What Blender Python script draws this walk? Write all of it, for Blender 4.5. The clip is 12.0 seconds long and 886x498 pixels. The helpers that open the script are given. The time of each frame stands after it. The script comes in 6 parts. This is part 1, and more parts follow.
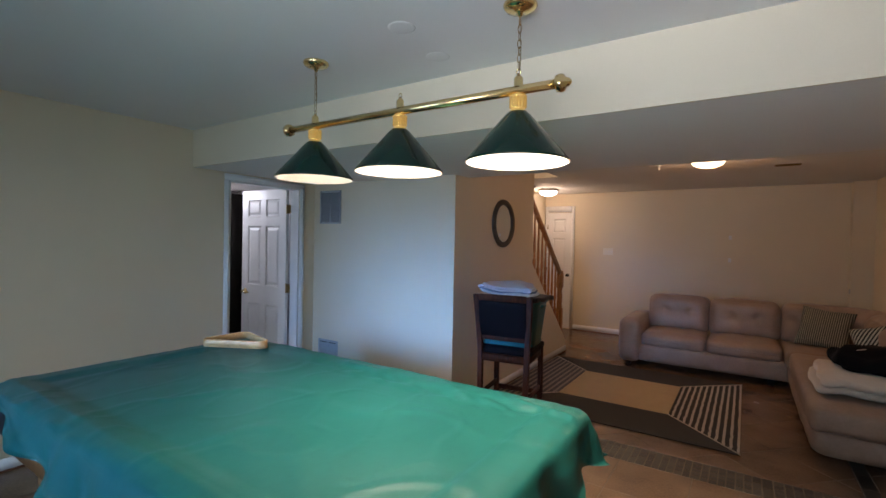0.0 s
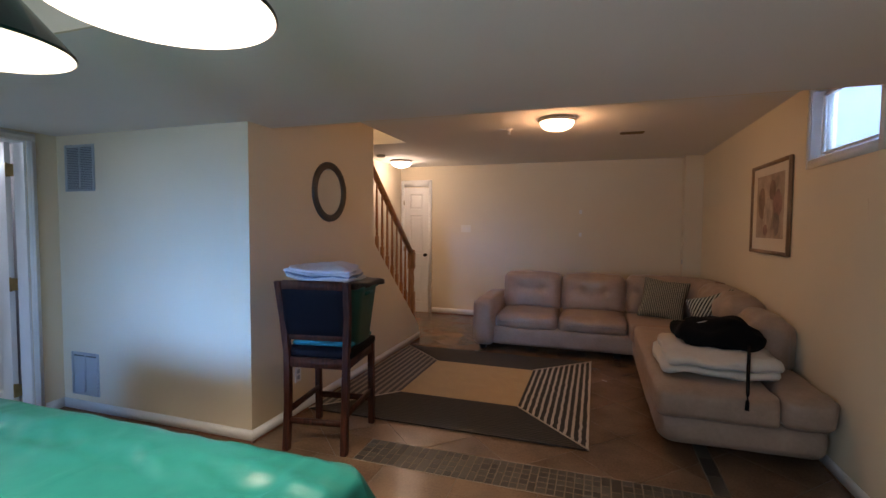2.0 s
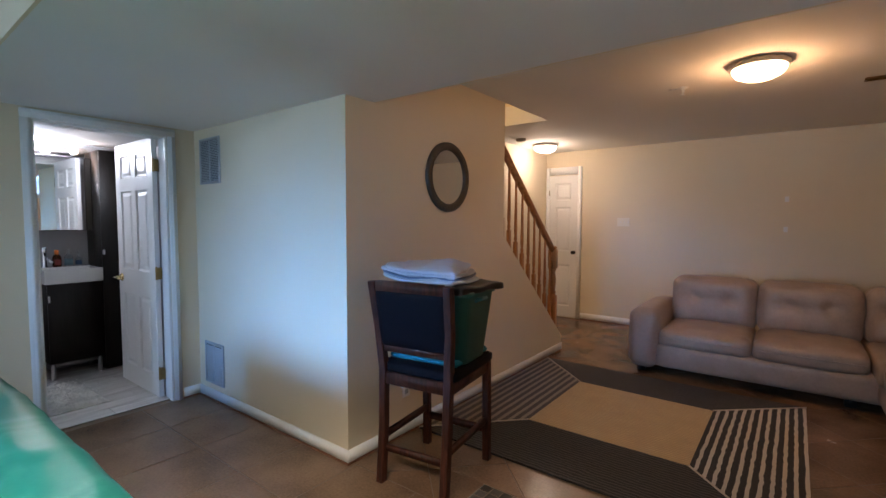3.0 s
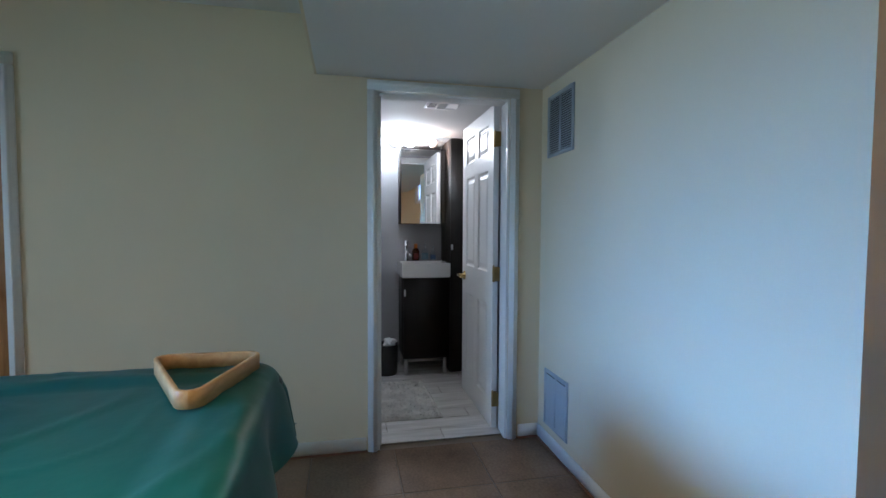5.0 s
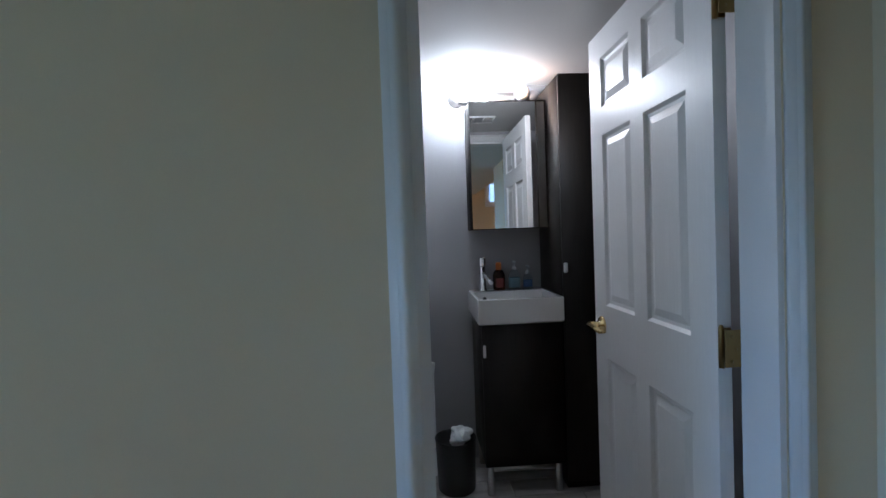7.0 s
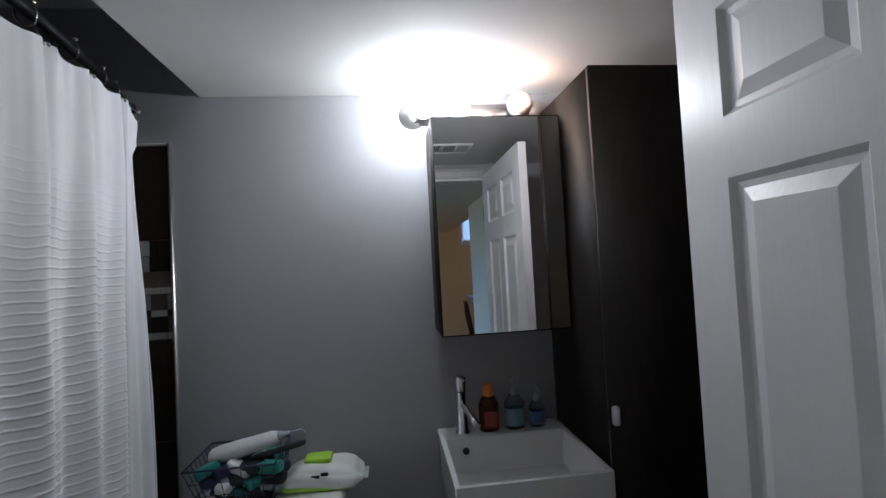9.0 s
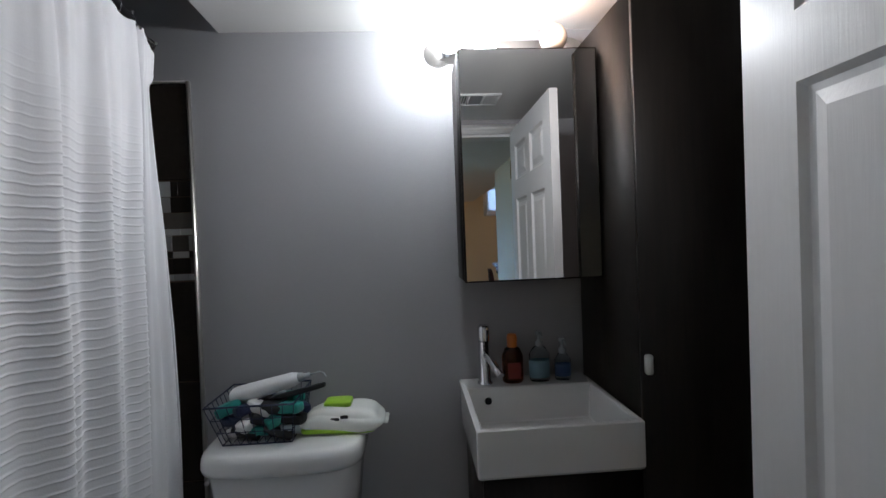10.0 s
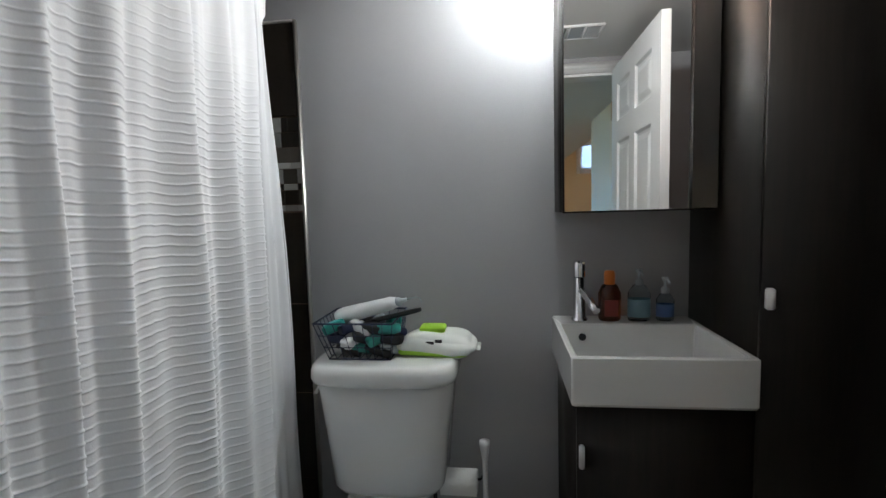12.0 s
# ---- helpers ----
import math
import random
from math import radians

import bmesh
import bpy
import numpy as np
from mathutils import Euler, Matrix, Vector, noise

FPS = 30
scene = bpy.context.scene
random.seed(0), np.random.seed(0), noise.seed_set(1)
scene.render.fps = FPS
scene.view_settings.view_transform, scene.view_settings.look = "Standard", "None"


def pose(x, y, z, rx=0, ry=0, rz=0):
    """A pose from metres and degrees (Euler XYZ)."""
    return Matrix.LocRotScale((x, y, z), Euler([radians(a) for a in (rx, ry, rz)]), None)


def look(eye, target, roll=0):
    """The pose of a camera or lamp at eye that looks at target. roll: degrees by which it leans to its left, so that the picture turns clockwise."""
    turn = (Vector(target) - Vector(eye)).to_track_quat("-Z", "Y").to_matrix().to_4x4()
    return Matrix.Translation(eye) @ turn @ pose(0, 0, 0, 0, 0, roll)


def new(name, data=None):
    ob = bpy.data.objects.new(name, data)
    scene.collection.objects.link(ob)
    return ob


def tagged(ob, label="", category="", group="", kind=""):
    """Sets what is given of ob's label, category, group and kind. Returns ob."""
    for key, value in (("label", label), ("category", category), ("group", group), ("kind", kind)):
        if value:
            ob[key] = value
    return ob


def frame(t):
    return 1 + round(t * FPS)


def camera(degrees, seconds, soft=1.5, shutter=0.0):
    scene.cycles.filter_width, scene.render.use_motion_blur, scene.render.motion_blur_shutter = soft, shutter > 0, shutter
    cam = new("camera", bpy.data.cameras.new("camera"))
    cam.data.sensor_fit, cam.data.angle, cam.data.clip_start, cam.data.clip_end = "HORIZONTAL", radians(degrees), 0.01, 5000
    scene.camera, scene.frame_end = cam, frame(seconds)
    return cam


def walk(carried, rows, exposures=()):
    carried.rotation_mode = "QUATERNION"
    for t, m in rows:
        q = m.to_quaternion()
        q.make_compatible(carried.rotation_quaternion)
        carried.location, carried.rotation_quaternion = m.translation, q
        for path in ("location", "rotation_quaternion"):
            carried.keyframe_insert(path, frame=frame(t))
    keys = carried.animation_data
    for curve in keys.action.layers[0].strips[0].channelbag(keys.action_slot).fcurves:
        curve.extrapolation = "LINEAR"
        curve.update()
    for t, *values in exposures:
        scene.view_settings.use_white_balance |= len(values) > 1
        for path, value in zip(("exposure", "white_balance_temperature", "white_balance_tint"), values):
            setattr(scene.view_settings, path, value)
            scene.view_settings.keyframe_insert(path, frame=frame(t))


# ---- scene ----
cam = camera(87.8, 12.0)
PATH = [
    (0, (0.028, 0.084, 1.531), (-1.072, 1.755, 1.496), 1.2),
    (0.5, (0.003, 0.176, 1.519), (-0.888, 1.965, 1.462), 0.9),
    (1, (0.031, 0.406, 1.511), (-0.679, 2.274, 1.43), 0.6),
    (1.5, (0.062, 0.682, 1.504), (-0.554, 2.582, 1.412), 0.7),
    (2, (0.041, 1.041, 1.447), (-0.586, 2.937, 1.347), 0.4),
    (2.5, (0.002, 1.393, 1.419), (-0.86, 3.193, 1.301), 0.1),
    (3, (-0.085, 1.759, 1.409), (-1.298, 3.344, 1.289), 0.2),
    (3.5, (-0.291, 2.008, 1.381), (-1.811, 3.302, 1.255), 0.4),
    (4.2, (-0.66, 2.245, 1.345), (-2.465, 3.106, 1.225), 0.4),
    (4.8, (-1.12, 2.325, 1.30), (-3.052, 2.843, 1.195), 0.2),
    (5.3, (-1.516, 2.355, 1.269), (-3.493, 2.644, 1.177), -0.1),
    (5.5, (-1.695, 2.351, 1.266), (-3.675, 2.614, 1.163), -0.8),
    (6, (-2.155, 2.398, 1.285), (-4.144, 2.58, 1.186), -1.5),
    (6.5, (-2.583, 2.421, 1.28), (-4.577, 2.563, 1.2), -1.9),
    (6.7, (-2.729, 2.457, 1.277), (-4.726, 2.564, 1.227), -2.0),
    (8.3, (-3.832, 2.617, 1.469), (-5.816, 2.866, 1.444), -3.3),
    (8.5, (-3.893, 2.626, 1.503), (-5.876, 2.889, 1.512), -3.5),
    (9, (-3.981, 2.655, 1.532), (-5.966, 2.891, 1.599), -3.1),
    (9.5, (-4.026, 2.662, 1.493), (-6.017, 2.838, 1.546), -2.4),
    (10, (-4.044, 2.659, 1.437), (-6.04, 2.783, 1.402), -2.2),
    (10.5, (-4.051, 2.654, 1.383), (-6.045, 2.736, 1.259), -2.3),
    (11, (-4.038, 2.653, 1.319), (-6.027, 2.702, 1.111), -2.4),
    (11.5, (-4.031, 2.65, 1.317), (-6.018, 2.605, 1.095), -2.2),
    (12, (-4.043, 2.632, 1.338), (-6.019, 2.378, 1.161), -1.7),
]
walk(cam, [(t, look(eye, target, roll)) for t, eye, target, roll in PATH], [(0, 0.14, 6250, 19), (1.5, 0.20, 6200, 19), (2.0, 0.30, 6150, 18), (2.5, 0.52, 6050, 17), (3.5, 0.56, 5900, 12), (5.5, 0.18, 6000, 11), (6.0, 0.02, 6000, 11), (6.7, -0.08, 5900, 11), (8.3, -0.57, 6250, 13), (9.5, -0.75, 6400, 12), (10.3, -0.22, 6600, 10), (11.0, 0.18, 6800, 8), (11.5, 0.30, 6800, 7), (12, 0.20, 6800, 7)])

# ---- light ----
world = bpy.data.worlds.new("sky")
scene.world = world
world.use_nodes = True
wn = world.node_tree
sky = wn.nodes.new("ShaderNodeTexSky")
sky.sky_type = "NISHITA"
sky.sun_disc = False
sky.sun_elevation, sky.sun_rotation = radians(38), radians(250)
wn.nodes["Background"].inputs["Strength"].default_value = 0.12
wn.links.new(sky.outputs["Color"], wn.nodes["Background"].inputs["Color"])


def lamp(name, kind, place, watts, colour, size=0.1, target=None, size_y=None):
    data = bpy.data.lights.new(name, kind)
    data.energy, data.color = watts, colour
    if kind == "AREA":
        data.shape, data.size, data.size_y = "RECTANGLE", size, size_y or size
    else:
        data.shadow_soft_size = size
    ob = new(name, data)
    ob.matrix_world = look(place, target) if target else Matrix.Translation(place)
    return ob


DAY = (0.44, 0.62, 1.0)
WARM = (1.0, 0.50, 0.20)
day = lamp("patio_daylight", "AREA", (-1.95, -1.62, 1.62), 10.5, (0.17, 0.45, 1.0), 1.9, (-2.3, 3.49, 0.50), 0.85)
day.data.spread = radians(33)
lamp("patio_sky_light", "AREA", (-1.85, -1.60, 1.55), 15.5, (0.52, 0.79, 1.0), 1.4, (-2.3, 3.5, -0.3), 1.2).data.spread = radians(105)
# fill aimed upward to lift the ceiling and soffit, set at an assumed window
lamp("south_window_daylight", "AREA", (0.3, -1.64, 1.45), 22, (0.80, 0.90, 1.0), 1.5, (-0.1, 0.4, 2.75), 1.1).data.spread = radians(66)
lamp("window_daylight", "AREA", (1.75, 4.37, 2.25), 7.0, DAY, 0.9, (0.0, 4.4, 1.6), 0.6)
for lx, watts in ((-1.815, 9.0), (-1.265, 85.0), (-0.70, 160.0)):
    beam = lamp("billiard_bulb", "SPOT", (lx, 1.68, 1.985), watts, (1.0, 0.81, 0.56), 0.03)
    beam.data.spot_size, beam.data.spot_blend = radians(126), 0.9
lamp("ceiling_bulb", "POINT", (-0.31, 5.35, 2.27), 10.0, WARM, 0.07)
lamp("hall_bulb", "POINT", (-2.74, 7.43, 2.27), 9.0, (1.0, 0.72, 0.50), 0.07)
lamp("upstairs_bulb", "POINT", (-2.65, 4.2, 3.7), 24.0, (1.0, 0.7, 0.36), 0.08)
# two lit globes; the third lamp only adds a warm tint by the unlit globe
for ly, lw, lc in ((2.785, 12.5, (0.84, 0.93, 1.0)), (2.90, 4.6, (0.98, 0.92, 0.95)), (3.10, 2.8, (1.0, 0.62, 0.42))):
    lamp("vanity_bulb_light", "POINT", (-5.40, ly, 2.045), lw, lc, 0.035)


# ---- materials ----
def pbr(name, base, rough=0.5, metal=0.0, var=0.08, scale=4.0, fine=60.0, bump=0.04, piece=0.0, spec=0.5, **more):
    """Procedural surface: two scales of noise on colour, one on roughness, fine relief."""
    m = bpy.data.materials.new(name)
    m.use_nodes = True
    n, l = m.node_tree.nodes, m.node_tree.links
    b = n["Principled BSDF"]
    b.inputs["Metallic"].default_value = metal
    b.inputs["Specular IOR Level"].default_value = spec
    for key, value in more.items():
        b.inputs[key.replace("_", " ")].default_value = value
    geo = n.new("ShaderNodeNewGeometry")
    big, small = n.new("ShaderNodeTexNoise"), n.new("ShaderNodeTexNoise")
    big.inputs["Scale"].default_value, small.inputs["Scale"].default_value = scale, fine
    big.inputs["Detail"].default_value = 5.0
    for t in (big, small):
        l.new(geo.outputs["Position"], t.inputs["Vector"])
    mix = n.new("ShaderNodeMath")
    mix.operation = "MULTIPLY_ADD"
    l.new(small.outputs["Fac"], mix.inputs[0])
    mix.inputs[1].default_value = 0.4
    l.new(big.outputs["Fac"], mix.inputs[2])
    ramp = n.new("ShaderNodeMapRange")
    ramp.inputs["From Min"].default_value, ramp.inputs["From Max"].default_value = 0.4, 1.0
    ramp.inputs["To Min"].default_value, ramp.inputs["To Max"].default_value = 1 - var, 1 + var
    l.new(mix.outputs[0], ramp.inputs["Value"])
    value = ramp.outputs["Result"]
    if piece:
        info = n.new("ShaderNodeObjectInfo")
        pr = n.new("ShaderNodeMapRange")
        pr.inputs["To Min"].default_value, pr.inputs["To Max"].default_value = 1 - piece, 1 + piece
        l.new(info.outputs["Random"], pr.inputs["Value"])
        mul = n.new("ShaderNodeMath")
        mul.operation = "MULTIPLY"
        l.new(value, mul.inputs[0]), l.new(pr.outputs["Result"], mul.inputs[1])
        value = mul.outputs[0]
    tint = n.new("ShaderNodeVectorMath")
    tint.operation = "SCALE"
    tint.inputs[0].default_value = base
    l.new(value, tint.inputs["Scale"])
    l.new(tint.outputs["Vector"], b.inputs["Base Color"])
    rr = n.new("ShaderNodeMapRange")
    swing = 0.08 if rough > 0.05 else 0.0
    rr.inputs["To Min"].default_value, rr.inputs["To Max"].default_value = max(0.0, rough - swing), min(1.0, rough + swing)
    l.new(big.outputs["Fac"], rr.inputs["Value"])
    l.new(rr.outputs["Result"], b.inputs["Roughness"])
    if bump:
        bp = n.new("ShaderNodeBump")
        bp.inputs["Strength"].default_value, bp.inputs["Distance"].default_value = bump, 0.01
        l.new(small.outputs["Fac"], bp.inputs["Height"])
        l.new(bp.outputs["Normal"], b.inputs["Normal"])
    return m


def grain(name, base, dark, rough=0.4, axis=0, scale=3.0, stretch=14.0, bump=0.06, piece=0.0):
    """Wood or wood-look: noise drawn out along one axis."""
    m = pbr(name, base, rough, var=0.05, piece=piece, bump=bump)
    n, l = m.node_tree.nodes, m.node_tree.links
    b = n["Principled BSDF"]
    geo = n.new("ShaderNodeNewGeometry")
    mp = n.new("ShaderNodeMapping")
    mp.inputs["Scale"].default_value = [scale if i == axis else scale * stretch for i in range(3)]
    l.new(geo.outputs["Position"], mp.inputs["Vector"])
    t = n.new("ShaderNodeTexNoise")
    t.inputs["Scale"].default_value, t.inputs["Detail"].default_value, t.inputs["Distortion"].default_value = 1.0, 6.0, 0.6
    l.new(mp.outputs["Vector"], t.inputs["Vector"])
    r = n.new("ShaderNodeMapRange")
    r.inputs["From Min"].default_value, r.inputs["From Max"].default_value = 0.35, 0.68
    l.new(t.outputs["Fac"], r.inputs["Value"])
    mx = n.new("ShaderNodeMix")
    mx.data_type = "RGBA"
    l.new(r.outputs["Result"], mx.inputs[0])
    old = b.inputs["Base Color"].links[0].from_socket
    l.new(old, mx.inputs[6])
    mx.inputs[7].default_value = (*dark, 1)
    l.new(mx.outputs[2], b.inputs["Base Color"])
    if bump:
        l.new(t.outputs["Fac"], b.inputs["Normal"].links[0].from_node.inputs["Height"])
    return m


def stripes(name, first, second, axis, pitch, share=0.5, rough=0.9, turn=0.0, wobble=0.01):
    """Woven stripes across one direction of the plan."""
    m = pbr(name, first, rough, var=0.12, scale=9, fine=160, bump=0.25)
    n, l = m.node_tree.nodes, m.node_tree.links
    b = n["Principled BSDF"]
    geo = n.new("ShaderNodeTexCoord")
    mp = n.new("ShaderNodeMapping")
    mp.inputs["Rotation"].default_value[2] = turn
    l.new(geo.outputs["Object"], mp.inputs["Vector"])
    nz = n.new("ShaderNodeTexNoise")
    nz.inputs["Scale"].default_value = 14.0
    l.new(geo.outputs["Object"], nz.inputs["Vector"])
    sep = n.new("ShaderNodeSeparateXYZ")
    l.new(mp.outputs["Vector"], sep.inputs[0])
    add = n.new("ShaderNodeMath")
    add.operation = "MULTIPLY_ADD"
    add.inputs[1].default_value = wobble
    l.new(nz.outputs["Fac"], add.inputs[0])
    l.new(sep.outputs[axis], add.inputs[2])
    w = n.new("ShaderNodeMath")
    w.operation = "WRAP"
    w.inputs[1].default_value, w.inputs[2].default_value = pitch, 0.0
    l.new(add.outputs[0], w.inputs[0])
    g = n.new("ShaderNodeMath")
    g.operation = "GREATER_THAN"
    g.inputs[1].default_value = pitch * share
    l.new(w.outputs[0], g.inputs[0])
    mx = n.new("ShaderNodeMix")
    mx.data_type = "RGBA"
    l.new(g.outputs[0], mx.inputs[0])
    l.new(b.inputs["Base Color"].links[0].from_socket, mx.inputs[6])
    mx.inputs[7].default_value = (*second, 1)
    l.new(mx.outputs[2], b.inputs["Base Color"])
    return m


def glow(name, colour, strength):
    m = bpy.data.materials.new(name)
    m.use_nodes = True
    b = m.node_tree.nodes["Principled BSDF"]
    b.inputs["Base Color"].default_value = (*colour, 1)
    b.inputs["Emission Color"].default_value = (*colour, 1)
    b.inputs["Emission Strength"].default_value = strength
    return m


def clear(name, colour, rough=0.02, ior=1.45):
    m = bpy.data.materials.new(name)
    m.use_nodes = True
    b = m.node_tree.nodes["Principled BSDF"]
    b.inputs["Base Color"].default_value = (*colour, 1)
    b.inputs["Transmission Weight"].default_value = 1.0
    b.inputs["Roughness"].default_value = rough
    b.inputs["IOR"].default_value = ior
    return m


CREAM = pbr("cream_wall_paint", (0.72, 0.628, 0.468), 0.62, var=0.035, scale=1.3, fine=220, bump=0.05, spec=0.3)
WHITE_CEIL = pbr("white_ceiling_paint", (0.76, 0.75, 0.73), 0.8, var=0.03, scale=1.1, fine=180, bump=0.05, spec=0.2)
GREY = pbr("grey_bathroom_paint", (0.37, 0.365, 0.375), 0.46, var=0.04, scale=1.6, fine=240, bump=0.05, spec=0.35)
TRIM = pbr("white_trim_paint", (0.80, 0.80, 0.79), 0.35, var=0.03, scale=3, fine=150, bump=0.03)
DOORW = grain("white_moulded_door_paint", (0.78, 0.78, 0.78), (0.755, 0.755, 0.755), 0.36, axis=2, scale=7, stretch=24, bump=0.045)
SLATE = pbr("brown_slate_tile", (0.168, 0.104, 0.064), 0.24, var=0.5, scale=2.8, fine=70, bump=0.06, piece=0.10)
MOSAIC = pbr("dark_mosaic_tile", (0.05, 0.042, 0.034), 0.4, var=0.3, scale=9, fine=60, bump=0.2, piece=0.5)
GROUT = pbr("brown_grout", (0.13, 0.088, 0.058), 0.9, var=0.2, scale=5, fine=90, bump=0.3)
GROUT_L = pbr("pale_grout", (0.20, 0.16, 0.12), 0.9, var=0.2, scale=5, fine=90, bump=0.3)
BASE_STRIP = pbr("terracotta_base_edge", (0.20, 0.085, 0.045), 0.6, var=0.2)
PLANK = grain("pale_wood_look_tile", (0.60, 0.575, 0.55), (0.40, 0.37, 0.345), 0.4, axis=1, scale=2.2, stretch=9, bump=0.04, piece=0.07)
OAK = grain("orange_oak", (0.42, 0.19, 0.062), (0.27, 0.105, 0.03), 0.35, axis=1, scale=5, stretch=8)
OAK_V = grain("orange_oak_upright", (0.42, 0.19, 0.062), (0.27, 0.105, 0.03), 0.35, axis=2, scale=5, stretch=8)
PINE = grain("pale_pine", (0.58, 0.33, 0.135), (0.46, 0.24, 0.085), 0.45, axis=0, scale=6, stretch=6, bump=0.03)
MAHOG = grain("dark_mahogany", (0.070, 0.021, 0.011), (0.020, 0.007, 0.005), 0.5, axis=2, scale=6, stretch=8, bump=0.03)
ESPRESSO = grain("black_brown_veneer", (0.0115, 0.0078, 0.0056), (0.0065, 0.0044, 0.0032), 0.5, axis=2, scale=5, stretch=16, bump=0.03)
ESPRESSO.node_tree.nodes["Principled BSDF"].inputs["Specular IOR Level"].default_value = 0.27
MAHOG.node_tree.nodes["Principled BSDF"].inputs["Specular IOR Level"].default_value = 0.25
BRASS = pbr("polished_brass", (0.80, 0.61, 0.30), 0.17, 1.0, var=0.08, scale=12, bump=0.0)
BRASS_D = pbr("antique_brass", (0.30, 0.20, 0.08), 0.34, 1.0, var=0.15, scale=18, bump=0.03)
CHROME = pbr("chrome", (0.80, 0.81, 0.83), 0.08, 1.0, var=0.03, bump=0.0)
STEEL = pbr("satin_steel", (0.56, 0.54, 0.51), 0.36, 1.0, var=0.06, bump=0.0)
NICKEL = pbr("brushed_nickel_lacquer", (0.50, 0.44, 0.37), 0.4, 0.3, var=0.06, bump=0.0)
IRON = pbr("black_iron", (0.02, 0.02, 0.022), 0.4, 0.6, var=0.1, bump=0.02)
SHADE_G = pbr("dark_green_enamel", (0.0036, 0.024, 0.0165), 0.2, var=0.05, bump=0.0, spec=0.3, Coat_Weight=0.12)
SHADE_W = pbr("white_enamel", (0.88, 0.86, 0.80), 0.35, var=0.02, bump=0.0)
COVER = pbr("green_vinyl_cover", (0.006, 0.080, 0.072), 0.36, var=0.14, scale=2.2, fine=30, bump=0.05, spec=0.36)
LEATHER = pbr("taupe_leather", (0.325, 0.24, 0.185), 0.38, var=0.18, scale=6, fine=46, bump=0.22)
BLACKL = pbr("black_leather", (0.006, 0.006, 0.008), 0.6, var=0.15, fine=200, bump=0.12, spec=0.06)
TEAL = pbr("teal_plastic", (0.018, 0.125, 0.118), 0.45, var=0.06, fine=90, bump=0.03)
BLACKP = pbr("black_plastic", (0.010, 0.010, 0.011), 0.4, var=0.1, bump=0.04)
NYLON = pbr("black_nylon", (0.0035, 0.0035, 0.0045), 0.85, var=0.2, scale=9, fine=220, bump=0.3, spec=0.15)
FLEECE = pbr("cream_fleece", (0.66, 0.60, 0.52), 0.95, var=0.07, scale=10, fine=230, bump=0.5, Sheen_Weight=0.4)
TOWEL = pbr("pale_grey_linen", (0.60, 0.60, 0.64), 0.92, var=0.08, scale=8, fine=230, bump=0.4)
TOWEL_B = pbr("blue_grey_linen", (0.20, 0.23, 0.32), 0.92, var=0.08, scale=8, fine=230, bump=0.4)
RUG_DARK = stripes("charcoal_rug_wool", (0.024, 0.022, 0.022), (0.075, 0.068, 0.063), 1, 0.026, 0.62, wobble=0.03)
RUG_BEIGE = stripes("beige_rug_wool", (0.52, 0.385, 0.21), (0.41, 0.295, 0.155), 1, 0.024, 0.6, wobble=0.015)
RUG_STRIPE = stripes("black_and_cream_rug_wool", (0.028, 0.026, 0.028), (0.50, 0.45, 0.38), 0, 0.0505, 0.60, wobble=0.018)
RUG_GREY = stripes("grey_and_tan_rug_wool", (0.085, 0.075, 0.068), (0.27, 0.23, 0.185), 0, 0.060, 0.55)
PILLOW_A = stripes("striped_pillow_cotton", (0.050, 0.052, 0.040), (0.30, 0.28, 0.21), 0, 0.0185, 0.55, wobble=0.0)
PILLOW_B = stripes("diagonal_striped_pillow_cotton", (0.025, 0.032, 0.032), (0.40, 0.43, 0.38), 0, 0.026, 0.5, turn=0.7, wobble=0.0)
MIRROR = pbr("mirror_silver", (0.92, 0.93, 0.93), 0.0, 1.0, var=0.0, bump=0.0)
PORCELAIN = pbr("white_porcelain", (0.80, 0.80, 0.79), 0.10, var=0.015, bump=0.0, Coat_Weight=0.4)
WHITEP = pbr("white_plastic", (0.76, 0.76, 0.76), 0.35, var=0.03, bump=0.0)
CURTAIN = pbr("white_waffle_cotton", (0.86, 0.86, 0.88), 0.9, var=0.04, scale=6, fine=320, bump=0.03, Sheen_Weight=0.2)
TILE_D = pbr("dark_brown_wall_tile", (0.028, 0.022, 0.018), 0.22, var=0.2, scale=5, bump=0.04, piece=0.15)
MOS_A = pbr("pale_glass_mosaic", (0.45, 0.44, 0.42), 0.2, var=0.1, piece=0.35)
MOS_B = pbr("taupe_glass_mosaic", (0.12, 0.105, 0.09), 0.2, var=0.15, piece=0.4)
PAPER = pbr("white_paper", (0.82, 0.82, 0.81), 0.95, var=0.04, fine=150, bump=0.2)
SHAG = pbr("cream_shag", (0.82, 0.79, 0.74), 0.98, var=0.25, scale=14, fine=120, bump=0.6)
LIME = pbr("lime_plastic_film", (0.36, 0.66, 0.05), 0.35, var=0.06, bump=0.05)
FILM = pbr("white_plastic_film", (0.78, 0.80, 0.76), 0.25, var=0.05, bump=0.06)
BLUEW = pbr("dark_blue_wire", (0.010, 0.016, 0.055), 0.45, 0.1, var=0.1, bump=0.0)
GREENB = pbr("teal_pack", (0.02, 0.26, 0.22), 0.3, var=0.1)
AMBER = clear("amber_plastic", (0.25, 0.045, 0.008), 0.08)
AQUA = clear("aqua_plastic", (0.82, 0.93, 0.96), 0.10, 1.12)
ORANGE = pbr("orange_plastic", (0.65, 0.17, 0.02), 0.4, var=0.05)
BLUEL = pbr("blue_label", (0.05, 0.11, 0.24), 0.4, var=0.1)
CAP = pbr("clear_white_plastic", (0.40, 0.44, 0.47), 0.25, var=0.03)
